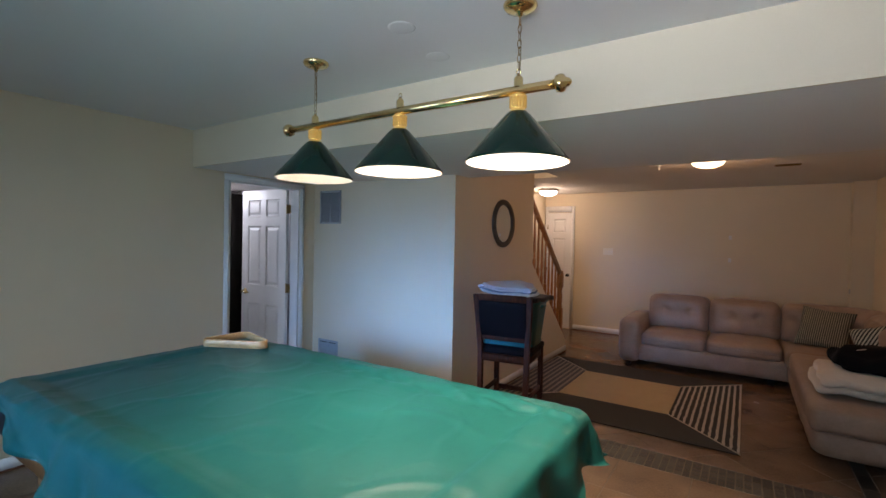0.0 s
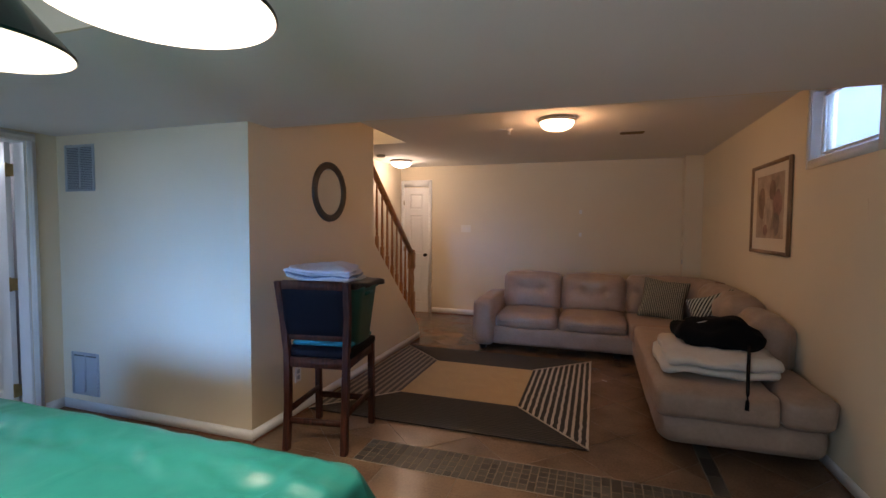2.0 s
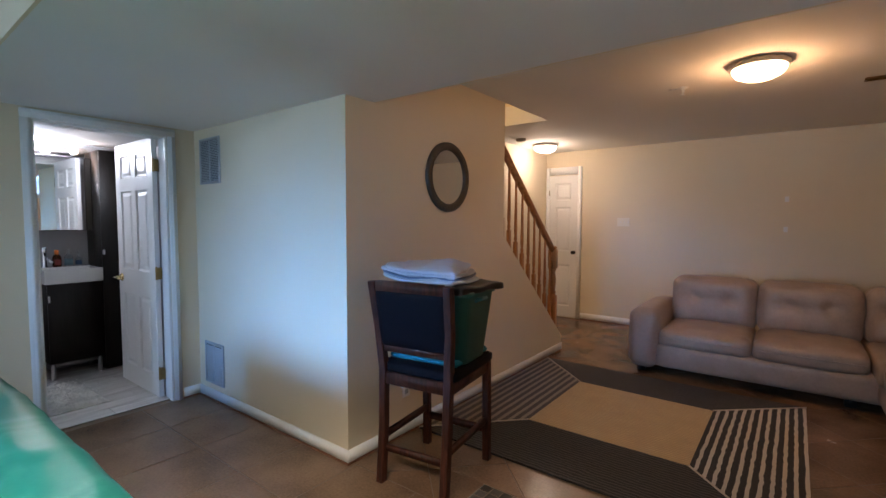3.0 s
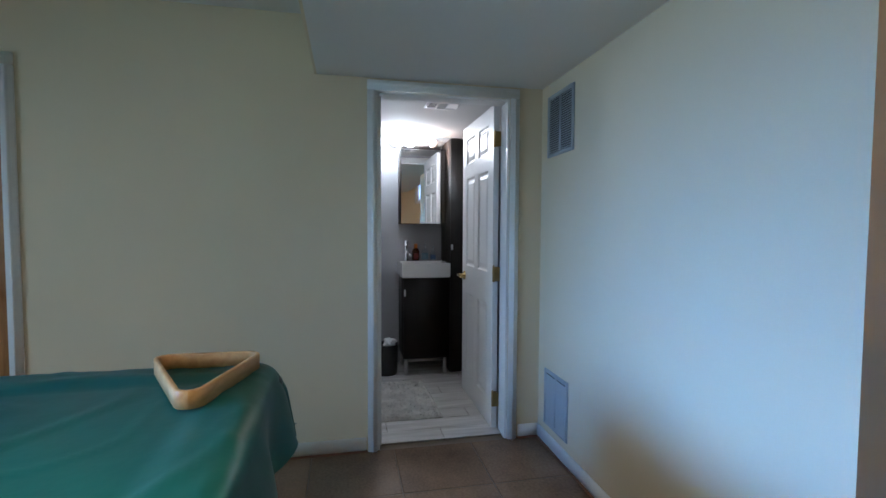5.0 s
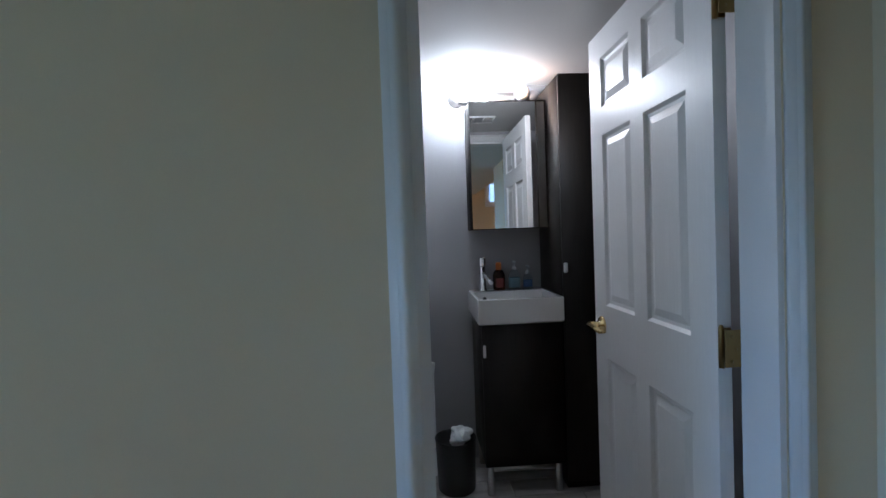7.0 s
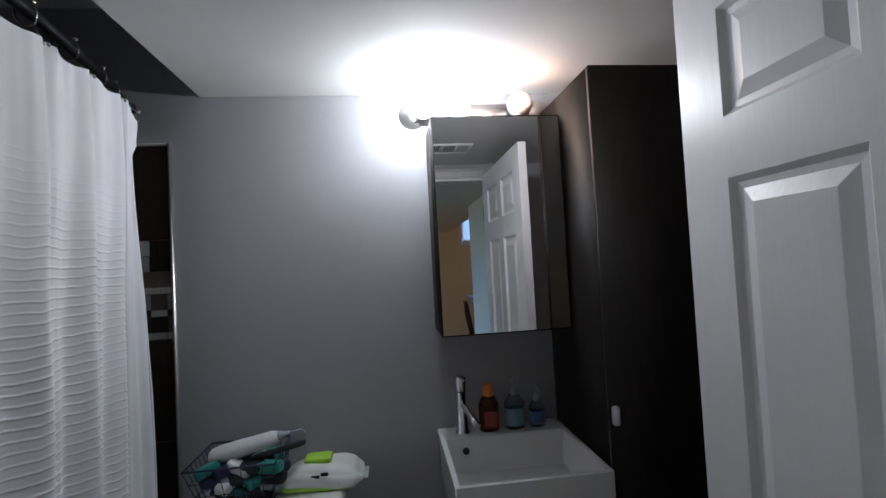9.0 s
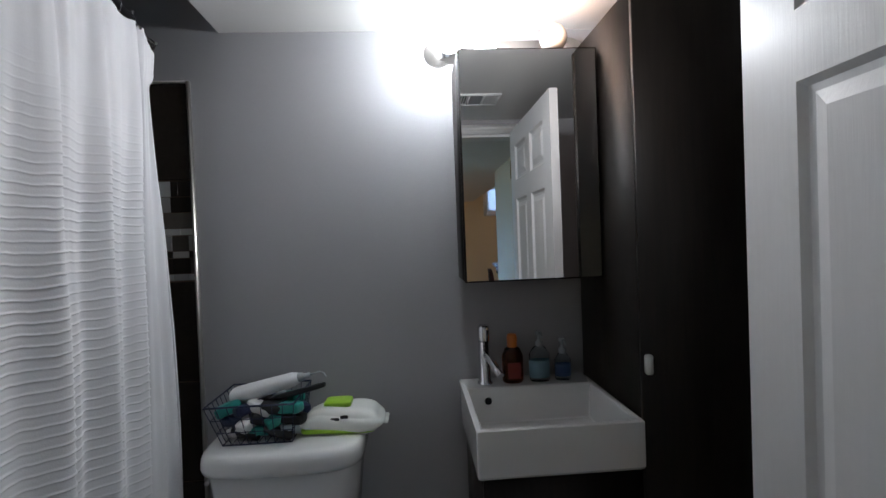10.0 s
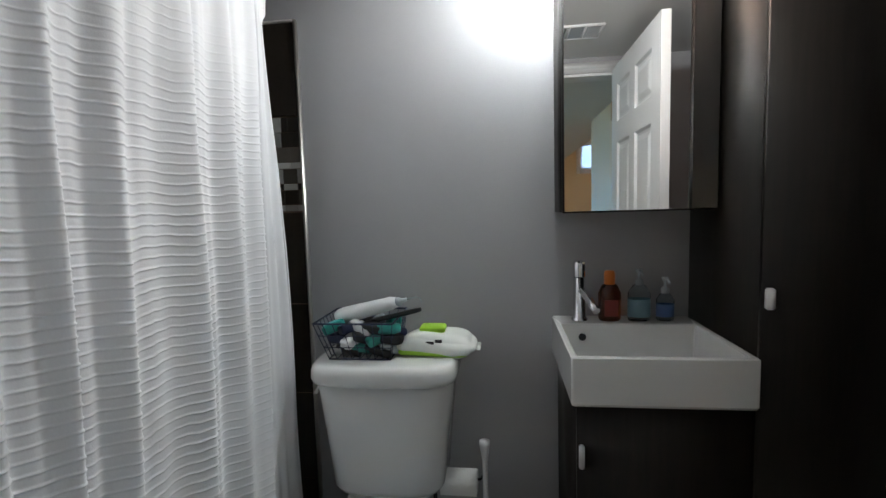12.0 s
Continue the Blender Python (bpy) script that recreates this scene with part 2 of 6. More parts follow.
VENT = pbr("grey_painted_metal", (0.40, 0.43, 0.46), 0.45, 0.0, var=0.04, bump=0.0)
# flat dark colour in place of the shade inside the ducts
VENT_D = pbr("duct_shade_colour", (0.11, 0.115, 0.12), 0.8, var=0.1)
WINGLASS = clear("window_glass", (1, 1, 1), 0.0)
BLIND = pbr("white_blind_slat", (0.80, 0.82, 0.84), 0.5, var=0.02, bump=0.0)
bn, bl = BLIND.node_tree.nodes, BLIND.node_tree.links
trans, half = bn.new("ShaderNodeBsdfTranslucent"), bn.new("ShaderNodeMixShader")
trans.inputs["Color"].default_value = (0.75, 0.82, 0.92, 1)
half.inputs[0].default_value = 0.55
bl.new(bn["Principled BSDF"].outputs[0], half.inputs[1]), bl.new(trans.outputs[0], half.inputs[2])
bl.new(half.outputs[0], bn["Material Output"].inputs["Surface"])
FRAME_W = grain("weathered_oak_picture_moulding", (0.34, 0.22, 0.13), (0.22, 0.13, 0.075), 0.45, axis=2, scale=6, stretch=8)
MATB = pbr("ivory_mount_board", (0.66, 0.58, 0.47), 0.9, var=0.03)
RING_W = pbr("dark_bronze_moulding", (0.06, 0.050, 0.040), 0.42, 0.3, var=0.3, scale=16, fine=60, bump=0.3)
LAMP_GLASS = glow("frosted_lit_glass", (1.0, 0.72, 0.42), 5.5)
LAMP_GLASS_H = glow("frosted_lit_glass_hall", (1.0, 0.84, 0.66), 7.0)
BRIGHT_SKY = glow("bright_overcast_sky", (0.62, 0.82, 1.0), 4.0)
BULB = glow("lit_bulb", (1.0, 0.80, 0.55), 22.0)
# the emission stands in for bulb light showing at the brass collars
COLLAR = pbr("fluted_brass_with_added_glow", (0.85, 0.62, 0.22), 0.25, 0.8, var=0.1, bump=0.0, Emission_Color=(1.0, 0.58, 0.12, 1.0), Emission_Strength=0.22)
BULB_C = glow("lit_cool_globe", (0.92, 0.95, 1.0), 26.0)


def artwork():
    m = pbr("sepia_abstract_print", (0.36, 0.27, 0.20), 0.7, var=0.5, scale=5, fine=16, bump=0.0)
    return m


PRINT = artwork()


# ---- mesh helpers ----
def absorb(bm, other):
    me = bpy.data.meshes.new("tmp")
    other.to_mesh(me)
    other.free()
    bm.from_mesh(me)
    bpy.data.meshes.remove(me)
    return bm


def box(bm, x0, x1, y0, y1, z0, z1, bev=0.0, seg=2):
    b = bmesh.new()
    bmesh.ops.create_cube(b, size=1.0)
    for v in b.verts:
        v.co = Vector(((x0 + x1) / 2 + v.co.x * (x1 - x0), (y0 + y1) / 2 + v.co.y * (y1 - y0), (z0 + z1) / 2 + v.co.z * (z1 - z0)))
    if bev:
        bmesh.ops.bevel(b, geom=list(b.edges), offset=bev, segments=seg, affect="EDGES", clamp_overlap=True)
        if seg > 1:
            for f in b.faces:
                f.smooth = True
    return absorb(bm, b)


def lathe(bm, profile, place, n=24, m=None, scale=(1, 1)):
    """Rings of (radius, height) turned round z at place; m turns it."""
    b = bmesh.new()
    rings = []
    for r, z in profile:
        if r <= 1e-6:
            rings.append([b.verts.new((0, 0, z))])
        else:
            rings.append([b.verts.new((r * scale[0] * math.cos(2 * math.pi * i / n), r * scale[1] * math.sin(2 * math.pi * i / n), z)) for i in range(n)])
    for a, c in zip(rings, rings[1:]):
        for i in range(n):
            j = (i + 1) % n
            q = [a[i % len(a)], a[j % len(a)], c[j % len(c)], c[i % len(c)]]
            q = [v for k, v in enumerate(q) if v not in q[:k]]
            if len(q) > 2:
                b.faces.new(q).smooth = True
    bmesh.ops.recalc_face_normals(b, faces=b.faces)
    b.transform(Matrix.Translation(place) @ (m or Matrix()))
    return absorb(bm, b)


def tube(bm, pts, r, n=8, closed=False):
    """A round bar along points."""
    b = bmesh.new()
    pts = [Vector(p) for p in pts]
    rings, count = [], len(pts)
    for i, p in enumerate(pts):
        before = pts[i - 1] if i or closed else p
        after = pts[(i + 1) % count] if i + 1 < count or closed else p
        d = (after - before).normalized()
        side = d.cross(Vector((0, 0, 1)) if abs(d.z) < 0.9 else Vector((0, 1, 0))).normalized()
        up = side.cross(d)
        rad = r[i] if isinstance(r, (list, tuple)) else r
        rings.append([b.verts.new(p + rad * (math.cos(2 * math.pi * k / n) * side + math.sin(2 * math.pi * k / n) * up)) for k in range(n)])
    loops = list(zip(rings, rings[1:])) + ([(rings[-1], rings[0])] if closed else [])
    for a, c in loops:
        for k in range(n):
            b.faces.new((a[k], a[(k + 1) % n], c[(k + 1) % n], c[k])).smooth = True
    if not closed:
        b.faces.new(rings[0]), b.faces.new(rings[-1])
    bmesh.ops.recalc_face_normals(b, faces=b.faces)
    return absorb(bm, b)


def cushion(bm, x0, x1, y0, y1, z0, z1, r=0.05, puff=(0, 0, 0), n=10, dents=(), rough=0.0, m=None):
    """A stuffed block with rounded edges; dents: (axis point, depth, width) pressed in along the nearest face."""
    b = bmesh.new()
    bmesh.ops.create_cube(b, size=2.0)
    bmesh.ops.subdivide_edges(b, edges=list(b.edges), cuts=n, use_grid_fill=True)
    c = Vector(((x0 + x1) / 2, (y0 + y1) / 2, (z0 + z1) / 2))
    h = Vector(((x1 - x0) / 2, (y1 - y0) / 2, (z1 - z0) / 2))
    for v in b.verts:
        u = v.co.copy()
        s = Vector([math.copysign(abs(a) ** 0.75, a) for a in u])
        p = Vector([s[i] * h[i] for i in range(3)])
        rr = [min(r, h[i] * 0.98) for i in range(3)]
        inner = Vector([max(-(h[i] - rr[i]), min(h[i] - rr[i], p[i])) for i in range(3)])
        d = p - inner
        if d.length > 1e-9:
            big = max(abs(a) for a in d)
            p = inner + d.normalized() * big
        for i in range(3):
            j, k = (i + 1) % 3, (i + 2) % 3
            p[i] += puff[i] * u[i] * (1 - u[j] ** 2) * (1 - u[k] ** 2)
        p += c
        for q, depth, width in dents:
            w = math.exp(-((p - Vector(q)).length / width) ** 2)
            p += (c - p).normalized() * depth * w
        if rough:
            p += rough * noise.noise_vector(p * 7.0)
        v.co = p
    for f in b.faces:
        f.smooth = True
    if m is not None:
        b.transform(m)
    return absorb(bm, b)


ORIGIN = {}


def mesh_of(name, bm, material, origin=(0, 0, 0)):
    bm.transform(Matrix.Translation(-Vector(origin)))
    me = bpy.data.meshes.new(name)
    bm.to_mesh(me)
    bm.free()
    for mat in material if isinstance(material, (list, tuple)) else (material,):
        me.materials.append(mat)
    return me


def thing(name, place, label, category, group="", kind=""):
    ob = new(name)
    ob.location = place
    ob.empty_display_size = 0.1
    ORIGIN[ob] = Vector(place)
    return tagged(ob, label, category, group, kind)


def part(name, bm, material, parent, label=""):
    """One mesh, given in world coordinates, under a thing or under a part."""
    origin = ORIGIN[parent]
    ob = new(name, mesh_of(name, bm, material, origin))
    ob.parent = parent
    ORIGIN[ob] = origin
    return tagged(ob, label)


def solid(name, bm, material, label, category, group="", kind=""):
    """A thing of one mesh with its origin at its base."""
    lo = Vector([min(v.co[i] for v in bm.verts) for i in range(3)])
    hi = Vector([max(v.co[i] for v in bm.verts) for i in range(3)])
    o = Vector(((lo.x + hi.x) / 2, (lo.y + hi.y) / 2, lo.z))
    ob = new(name, mesh_of(name, bm, material, o))
    ob.location = o
    ORIGIN[ob] = o
    return tagged(ob, label, category, group, kind)


def setting(name, bm, material, label, category):
    ob = new(name, mesh_of(name, bm, material))
    ORIGIN[ob] = Vector()
    return tagged(ob, label, category, "", "structure")


B = bmesh.new

# ---- plan ----
WEST, EAST, SOUTH, NORTH = -3.89, 1.40, -1.70, 8.215
VENTY, NOOKX, NOOKEND, KNEEEND = 3.488, -2.095, 5.25, 6.53
HIGH, LOW = 2.42, 2.11
SOF0, SOF1 = 2.17, 3.71
OP0, OP1, OPZ = 2.505, 3.285, 2.042
BBACK, BRIGHT, BLEFT, BCEIL, BEDGE = -5.56, 3.66, 1.20, 2.125, 2.065
HALLW = -3.08

# ---- walls ----
bm = B()
for a in ((-3.95, WEST, SOUTH, -0.10, 0, HIGH), (-3.95, WEST, -0.10, 0.72, 2.05, HIGH), (-3.95, WEST, 0.72, OP0, 0, HIGH), (-3.95, WEST, OP0, OP1, OPZ, HIGH), (-3.95, WEST, OP1, 3.60, 0, HIGH)):
    box(bm, *a)
setting("wall_west", bm, CREAM, "cream painted wall with a bathroom doorway", "wall")
bm = B()
for a in ((-4.01, -3.95, BLEFT - 0.1, OP0, 0, HIGH), (-4.01, -3.95, OP0, OP1, OPZ, HIGH), (-4.01, -3.95, OP1, BRIGHT, 0, HIGH)):
    box(bm, *a)
setting("wall_bathroom_east", bm, GREY, "grey painted bathroom wall round the doorway", "wall")
bm = B()
box(bm, WEST, NOOKX, VENTY, 3.60, 0, HIGH)
setting("wall_vents", bm, CREAM, "cream painted wall with two return air vents", "wall")
bm = B()
box(bm, NOOKX - 0.11, NOOKX, 3.60, NOOKEND, 0, HIGH)
for y0, y1, z0, z1 in ((NOOKEND, KNEEEND, 1.285, 0.165),):
    q = [bm.verts.new((x, y, z)) for x in (NOOKX - 0.11, NOOKX) for y, z in ((y0, 0), (y1, 0), (y1, z1), (y0, z0))]
    for f in ((0, 1, 2, 3), (7, 6, 5, 4), (0, 4, 5, 1), (1, 5, 6, 2), (2, 6, 7, 3), (3, 7, 4, 0)):
        bm.faces.new([q[i] for i in f])
bmesh.ops.recalc_face_normals(bm, faces=bm.faces)
setting("wall_stairs", bm, CREAM, "cream painted wall stepping down to a sloped stair knee wall", "wall")
bm = B()
box(bm, -3.20, 1.55, NORTH, NORTH + 0.12, 0, 4.2)
setting("wall_north", bm, CREAM, "cream painted end wall behind the sofa", "wall")
bm = B()
WY0, WY1, WZ0, WZ1 = 3.955, 4.775, 1.90, 2.36
for a in ((EAST, EAST + 0.15, SOUTH, WY0, 0, HIGH), (EAST, EAST + 0.15, WY1, NORTH, 0, HIGH), (EAST, EAST + 0.15, WY0, WY1, 0, WZ0), (EAST, EAST + 0.15, WY0, WY1, WZ1, HIGH)):
    box(bm, *a)
setting("wall_east", bm, CREAM, "cream painted long wall with a small high window", "wall")
bm = B()
box(bm, 1.18, EAST, 8.02, NORTH, 0, HIGH)
setting("wall_chase", bm, CREAM, "cream boxed corner beside the end wall", "wall")
SX0, SX1, SZ1 = -3.4, -1.2, 2.08
bm = B()
for a in ((-4.01, SX0, SOUTH - 0.12, SOUTH, 0, HIGH), (SX1, -0.5, SOUTH - 0.12, SOUTH, 0, HIGH), (SX0, SX1, SOUTH - 0.12, SOUTH, SZ1, HIGH), (1.1, EAST + 0.15, SOUTH - 0.12, SOUTH, 0, HIGH), (-0.5, 1.1, SOUTH - 0.12, SOUTH, 0, 0.85), (-0.5, 1.1, SOUTH - 0.12, SOUTH, 2.05, HIGH)):
    box(bm, *a)
setting("wall_south", bm, CREAM, "cream painted wall with a glazed patio door", "wall")
bm = B()
box(bm, BBACK - 0.1, BBACK, BLEFT - 0.1, BRIGHT + 0.1, 0, HIGH)
setting("wall_bathroom_west", bm, GREY, "grey painted bathroom back wall", "wall")
bm = B()
box(bm, BBACK, -4.01, BRIGHT, BRIGHT + 0.1, 0, HIGH)
setting("wall_bathroom_north", bm, GREY, "grey painted bathroom side wall", "wall")
bm = B()
box(bm, BBACK, -4.01, BLEFT - 0.1, BLEFT, 0, HIGH)
setting("wall_bathroom_south", bm, GREY, "grey painted wall behind the tub", "wall")
bm = B()
box(bm, HALLW - 0.12, HALLW, 3.60, NORTH, 0, 4.2)
setting("wall_hall", bm, CREAM, "cream painted wall beside the stairs", "wall")
bm = B()
box(bm, HALLW, NOOKX, 3.48, 3.60, HIGH + 0.2, 4.2)
box(bm, NOOKX - 0.11, NOOKX, 3.60, 6.1, HIGH + 0.2, 4.2)
box(bm, HALLW, NOOKX, 6.1, 6.2, HIGH + 0.2, 4.2)
setting("wall_upstairs", bm, CREAM, "cream painted upper stairwell walls", "wall")

# ---- ceilings ----
bm = B()
box(bm, WEST, EAST, SOUTH, SOF0, HIGH, HIGH + 0.2)
box(bm, NOOKX, EAST, SOF0, NORTH, HIGH, HIGH + 0.2)
box(bm, HALLW, NOOKX, 6.1, NORTH, HIGH, HIGH + 0.2)
setting("ceiling", bm, WHITE_CEIL, "white painted plaster ceiling", "ceiling")
bm = B()
box(bm, WEST, NOOKX, SOF0 + 0.012, VENTY, LOW, HIGH)
box(bm, NOOKX, EAST, SOF0 + 0.012, SOF1, LOW, HIGH)
setting("ceiling_soffit", bm, WHITE_CEIL, "white boxed duct soffit across the room", "ceiling")
bm = B()
box(bm, WEST, EAST, SOF0, SOF0 + 0.012, LOW, HIGH)
box(bm, NOOKX, EAST, SOF1, SOF1 + 0.012, LOW, HIGH)
setting("wall_soffit_face", bm, CREAM, "cream painted face of the boxed soffit", "wall")
bm = B()
box(bm, BBACK, -4.01, BEDGE, BRIGHT, BCEIL, HIGH)
box(bm, BBACK, -4.01, BLEFT, BEDGE, HIGH, HIGH + 0.2)
setting("ceiling_bathroom", bm, WHITE_CEIL, "white bathroom ceiling raised over the tub", "ceiling")
bm = B()
box(bm, HALLW, NOOKX, 3.5, 6.2, 4.2, 4.3)
setting("ceiling_upstairs", bm, WHITE_CEIL, "white ceiling over the stairwell", "ceiling")

# ---- baseboards and casings ----


def skirting(name, runs, height=0.085):
    bm = B()
    for x0, x1, y0, y1 in runs:
        box(bm, x0, x1, y0, y1, 0.012, height, 0.004)
    ob = setting(name, bm, TRIM, "white painted wooden baseboard", "baseboard")
    bm = B()
    for x0, x1, y0, y1 in runs:
        e = 0.003
        box(bm, x0 - e, x1 + e, y0 - e, y1 + e, 0.0, 0.012)
    part("edge_strip", bm, BASE_STRIP, ob, "brown strip under the baseboard")


T = 0.014
skirting("baseboard_west", [(WEST, WEST + T, 0.782, 2.442), (WEST, WEST + T, 3.352, VENTY)])
skirting("baseboard_vents", [(WEST + T, NOOKX + T, VENTY - T, VENTY)])
skirting("baseboard_stairs", [(NOOKX, NOOKX + T, VENTY, KNEEEND)])
skirting("baseboard_north", [(-2.52, 1.18, NORTH - T, NORTH)], 0.095)
skirting("baseboard_east", [(EAST - T, EAST, SOUTH, 8.0)])
skirting("baseboard_hall", [(HALLW, HALLW + T, 6.6, NORTH - T)])


def casing_x(name, x, out, y0, y1, ztop, w=0.06, t=0.018):
    """Door casing on a wall of constant x: two legs and a head, each moulded."""
    ob = setting(name, B(), TRIM, "white painted moulded door casing", "door casing")
    for leg, (a, c, z0, z1) in {"casing_leg": (y0 - w, y0, 0, ztop), "casing_leg_far": (y1, y1 + w, 0, ztop), "casing_head": (y0 - w, y1 + w, ztop, ztop + w)}.items():
        bm = B()
        box(bm, min(x, x + out * t), max(x, x + out * t), a, c, z0, z1, 0.004)
        i = 0.018
        if leg == "casing_head":
            box(bm, min(x, x + out * (t + 0.006)), max(x, x + out * (t + 0.006)), a + i, c - i, z0 + i, z1 - 0.008, 0.004)
        else:
            box(bm, min(x, x + out * (t + 0.006)), max(x, x + out * (t + 0.006)), a + i, c - 0.008 - 0.01 * (leg != "casing_leg"), z0, z1 - 0.002, 0.004)
        part(leg.replace("_far", ""), bm, TRIM, ob)
    return ob


casing_x("trim_bathroom_door", WEST, 1, OP0, OP1, OPZ, 0.055)
casing_x("trim_bathroom_door_inside", -4.01, -1, OP0, OP1, OPZ, 0.055)
bm = B()
box(bm, -4.008, -3.892, OP0, OP0 + 0.014, 0, OPZ)
box(bm, -4.008, -3.892, OP1 - 0.014, OP1, 0, OPZ)
box(bm, -4.008, -3.892, OP0 + 0.014, OP1 - 0.014, OPZ - 0.014, OPZ)
box(bm, -3.965, -3.945, OP0 + 0.014, OP0 + 0.026, 0, OPZ - 0.014)
setting("trim_bathroom_jamb", bm, TRIM, "white painted door jamb with a stop", "door jamb")
casing_x("trim_wood_door", WEST, 1, -0.10, 0.72, 2.05)


# ---- doors ----
def leaf(bm, w, h, t, cols, rows, m):
    """A moulded panel door, hinge edge at x=0, from y=0 to y=t, placed by m. cols, rows: (from, to) of the panels."""
    b = B()
    xs = sorted({0, w, *[v for c in cols for v in c]})
    zs = sorted({0.01, h, *[v for r in rows for v in r]})
    for i in range(len(xs) - 1):
        for k in range(len(zs) - 1):
            x0, x1, z0, z1 = xs[i], xs[i + 1], zs[k], zs[k + 1]
            if (x0, x1) in cols and (z0, z1) in rows:
                s = 0.014
                for y, d in ((0.0, 1), (t, -1)):
                    o = [(x0, z0), (x1, z0), (x1, z1), (x0, z1)]

                    def ring(inset, depth):
                        return [b.verts.new((x + (inset if x == x0 else -inset), y + d * depth, z + (inset if z == z0 else -inset))) for x, z in o]
                    rings = [ring(0, 0), ring(s * 0.7, 0.010), ring(s * 1.5, 0.011), ring(s * 3.3, 0.003)]
                    for a, c in zip(rings, rings[1:]):
                        for q in range(4):
                            b.faces.new((a[q], a[(q + 1) % 4], c[(q + 1) % 4], c[q]))
                    b.faces.new(rings[-1])
            else:
                for y in (0.0, t):
                    b.faces.new([b.verts.new(p) for p in ((x0, y, z0), (x1, y, z0), (x1, y, z1), (x0, y, z1))])
    for p in (((0, 0, 0.01), (0, t, 0.01), (0, t, h), (0, 0, h)), ((w, 0, 0.01), (w, t, 0.01), (w, t, h), (w, 0, h)), ((0, 0, h), (w, 0, h), (w, t, h), (0, t, h)), ((0, 0, 0.01), (w, 0, 0.01), (w, t, 0.01), (0, t, 0.01))):
        b.faces.new([b.verts.new(v) for v in p])
    bmesh.ops.remove_doubles(b, verts=b.verts, dist=0.0002)
    bmesh.ops.recalc_face_normals(b, faces=b.faces)
    b.transform(m)
    return absorb(bm, b)


def lever(parent, x, y, z, out, to):
    """A brass lever on a face of constant y: rosette, neck, grip towards +x or -x."""
    bm = B()
    turn = pose(0, 0, 0, 90 if out < 0 else -90)
    lathe(bm, [(0, 0), (0.034, 0), (0.034, 0.004), (0.029, 0.010), (0.016, 0.013), (0.013, 0.032), (0.016, 0.036), (0.014, 0.05), (0, 0.05)], (x, y, z), 24, turn)
    yy = y + out * 0.05
    lo, hi = sorted((yy - out * 0.004, yy + out * 0.010))
    grip = B()
    box(grip, *sorted((x - to * 0.015, x + to * 0.105)), lo, hi, z - 0.012, z + 0.012, 0.005, 3)
    for v in grip.verts:
        k = max(0.0, (v.co.x - x) * to / 0.105)
        v.co.z = z + (v.co.z - z) * (1 - 0.25 * k) - 0.004 * k
    absorb(bm, grip)
    lo, hi = sorted((yy - out * 0.022, yy + out * 0.004))
    grip = B()
    box(grip, *sorted((x + to * 0.088, x + to * 0.104)), lo, hi, z - 0.0125, z + 0.005, 0.004, 3)
    absorb(bm, grip)
    return part("door_handle", bm, BRASS, parent, "polished brass lever handle")


HX = -4.035
bath_door = thing("door_1", (HX, 3.25, 0), "white six-panel bathroom door standing open on brass hinges", "door", kind="structure")
bm = B()
COLS = [(0.11, 0.341), (0.428, 0.660)]
ROWS = [(0.17, 0.79), (0.997, 1.652), (1.757, 1.945)]
# hinge edge by the jamb, free edge inside the bathroom
leaf(bm, 0.770, 2.045, 0.035, COLS, ROWS, Matrix(((-1, 0, 0, HX), (0, 1, 0, 3.232), (0, 0, 1, 0), (0, 0, 0, 1))))
door_leaf = part("leaf", bm, DOORW, bath_door)
lever(bath_door, -4.735, 3.232, 0.915, -1, 1)
lever(bath_door, -4.735, 3.267, 0.915, 1, 1)
bm = B()
box(bm, HX - 0.7715, HX - 0.7695, 3.24, 3.26, 0.88, 0.97)
part("latch_plate", bm, BRASS, bath_door, "brass latch plate")
for hz in (1.832, 0.994, 0.20):
    bm = B()
    box(bm, HX, HX + 0.003, 3.234, 3.266, hz - 0.045, hz + 0.045, 0.001, 1)
    box(bm, -4.012, -4.008, 3.233, 3.276, hz - 0.045, hz + 0.045, 0.001, 1)
    lathe(bm, [(0, 0), (0.007, 0), (0.007, 0.096), (0.004, 0.104), (0, 0.104)], (HX + 0.008, 3.236, hz - 0.05), 10)
    for dz in (-0.03, 0.0, 0.03):
        lathe(bm, [(0, -0.0015), (0.004, -0.001), (0.004, 0)], (-4.0065, 3.248 + 0.01 * (dz == 0), hz + dz), 8, pose(0, 0, 0, 0, -90))
    part("hinge", bm, BRASS_D, bath_door, "brass butt hinge")

wood_door = thing("door_2", (-3.93, 0.29, 0), "orange stained wooden door, closed, in white casing", "door", kind="structure")
bm = B()
leaf(bm, 0.81, 2.04, 0.035, [(0.11, 0.35), (0.46, 0.70)], [(0.18, 0.80), (1.0, 1.62), (1.7, 1.93)], Matrix(((0, -1, 0, -3.897), (1, 0, 0, -0.095), (0, 0, 1, 0), (0, 0, 0, 1))))
part("leaf", bm, OAK_V, wood_door)
bm = B()
lathe(bm, [(0, 0), (0.03, 0), (0.03, 0.006), (0.012, 0.012), (0.012, 0.035), (0.027, 0.048), (0.024, 0.062), (0, 0.066)], (-3.897, 0.65, 0.95), 20, pose(0, 0, 0, 0, 90))
part("door_knob", bm, IRON, wood_door, "dark round knob")

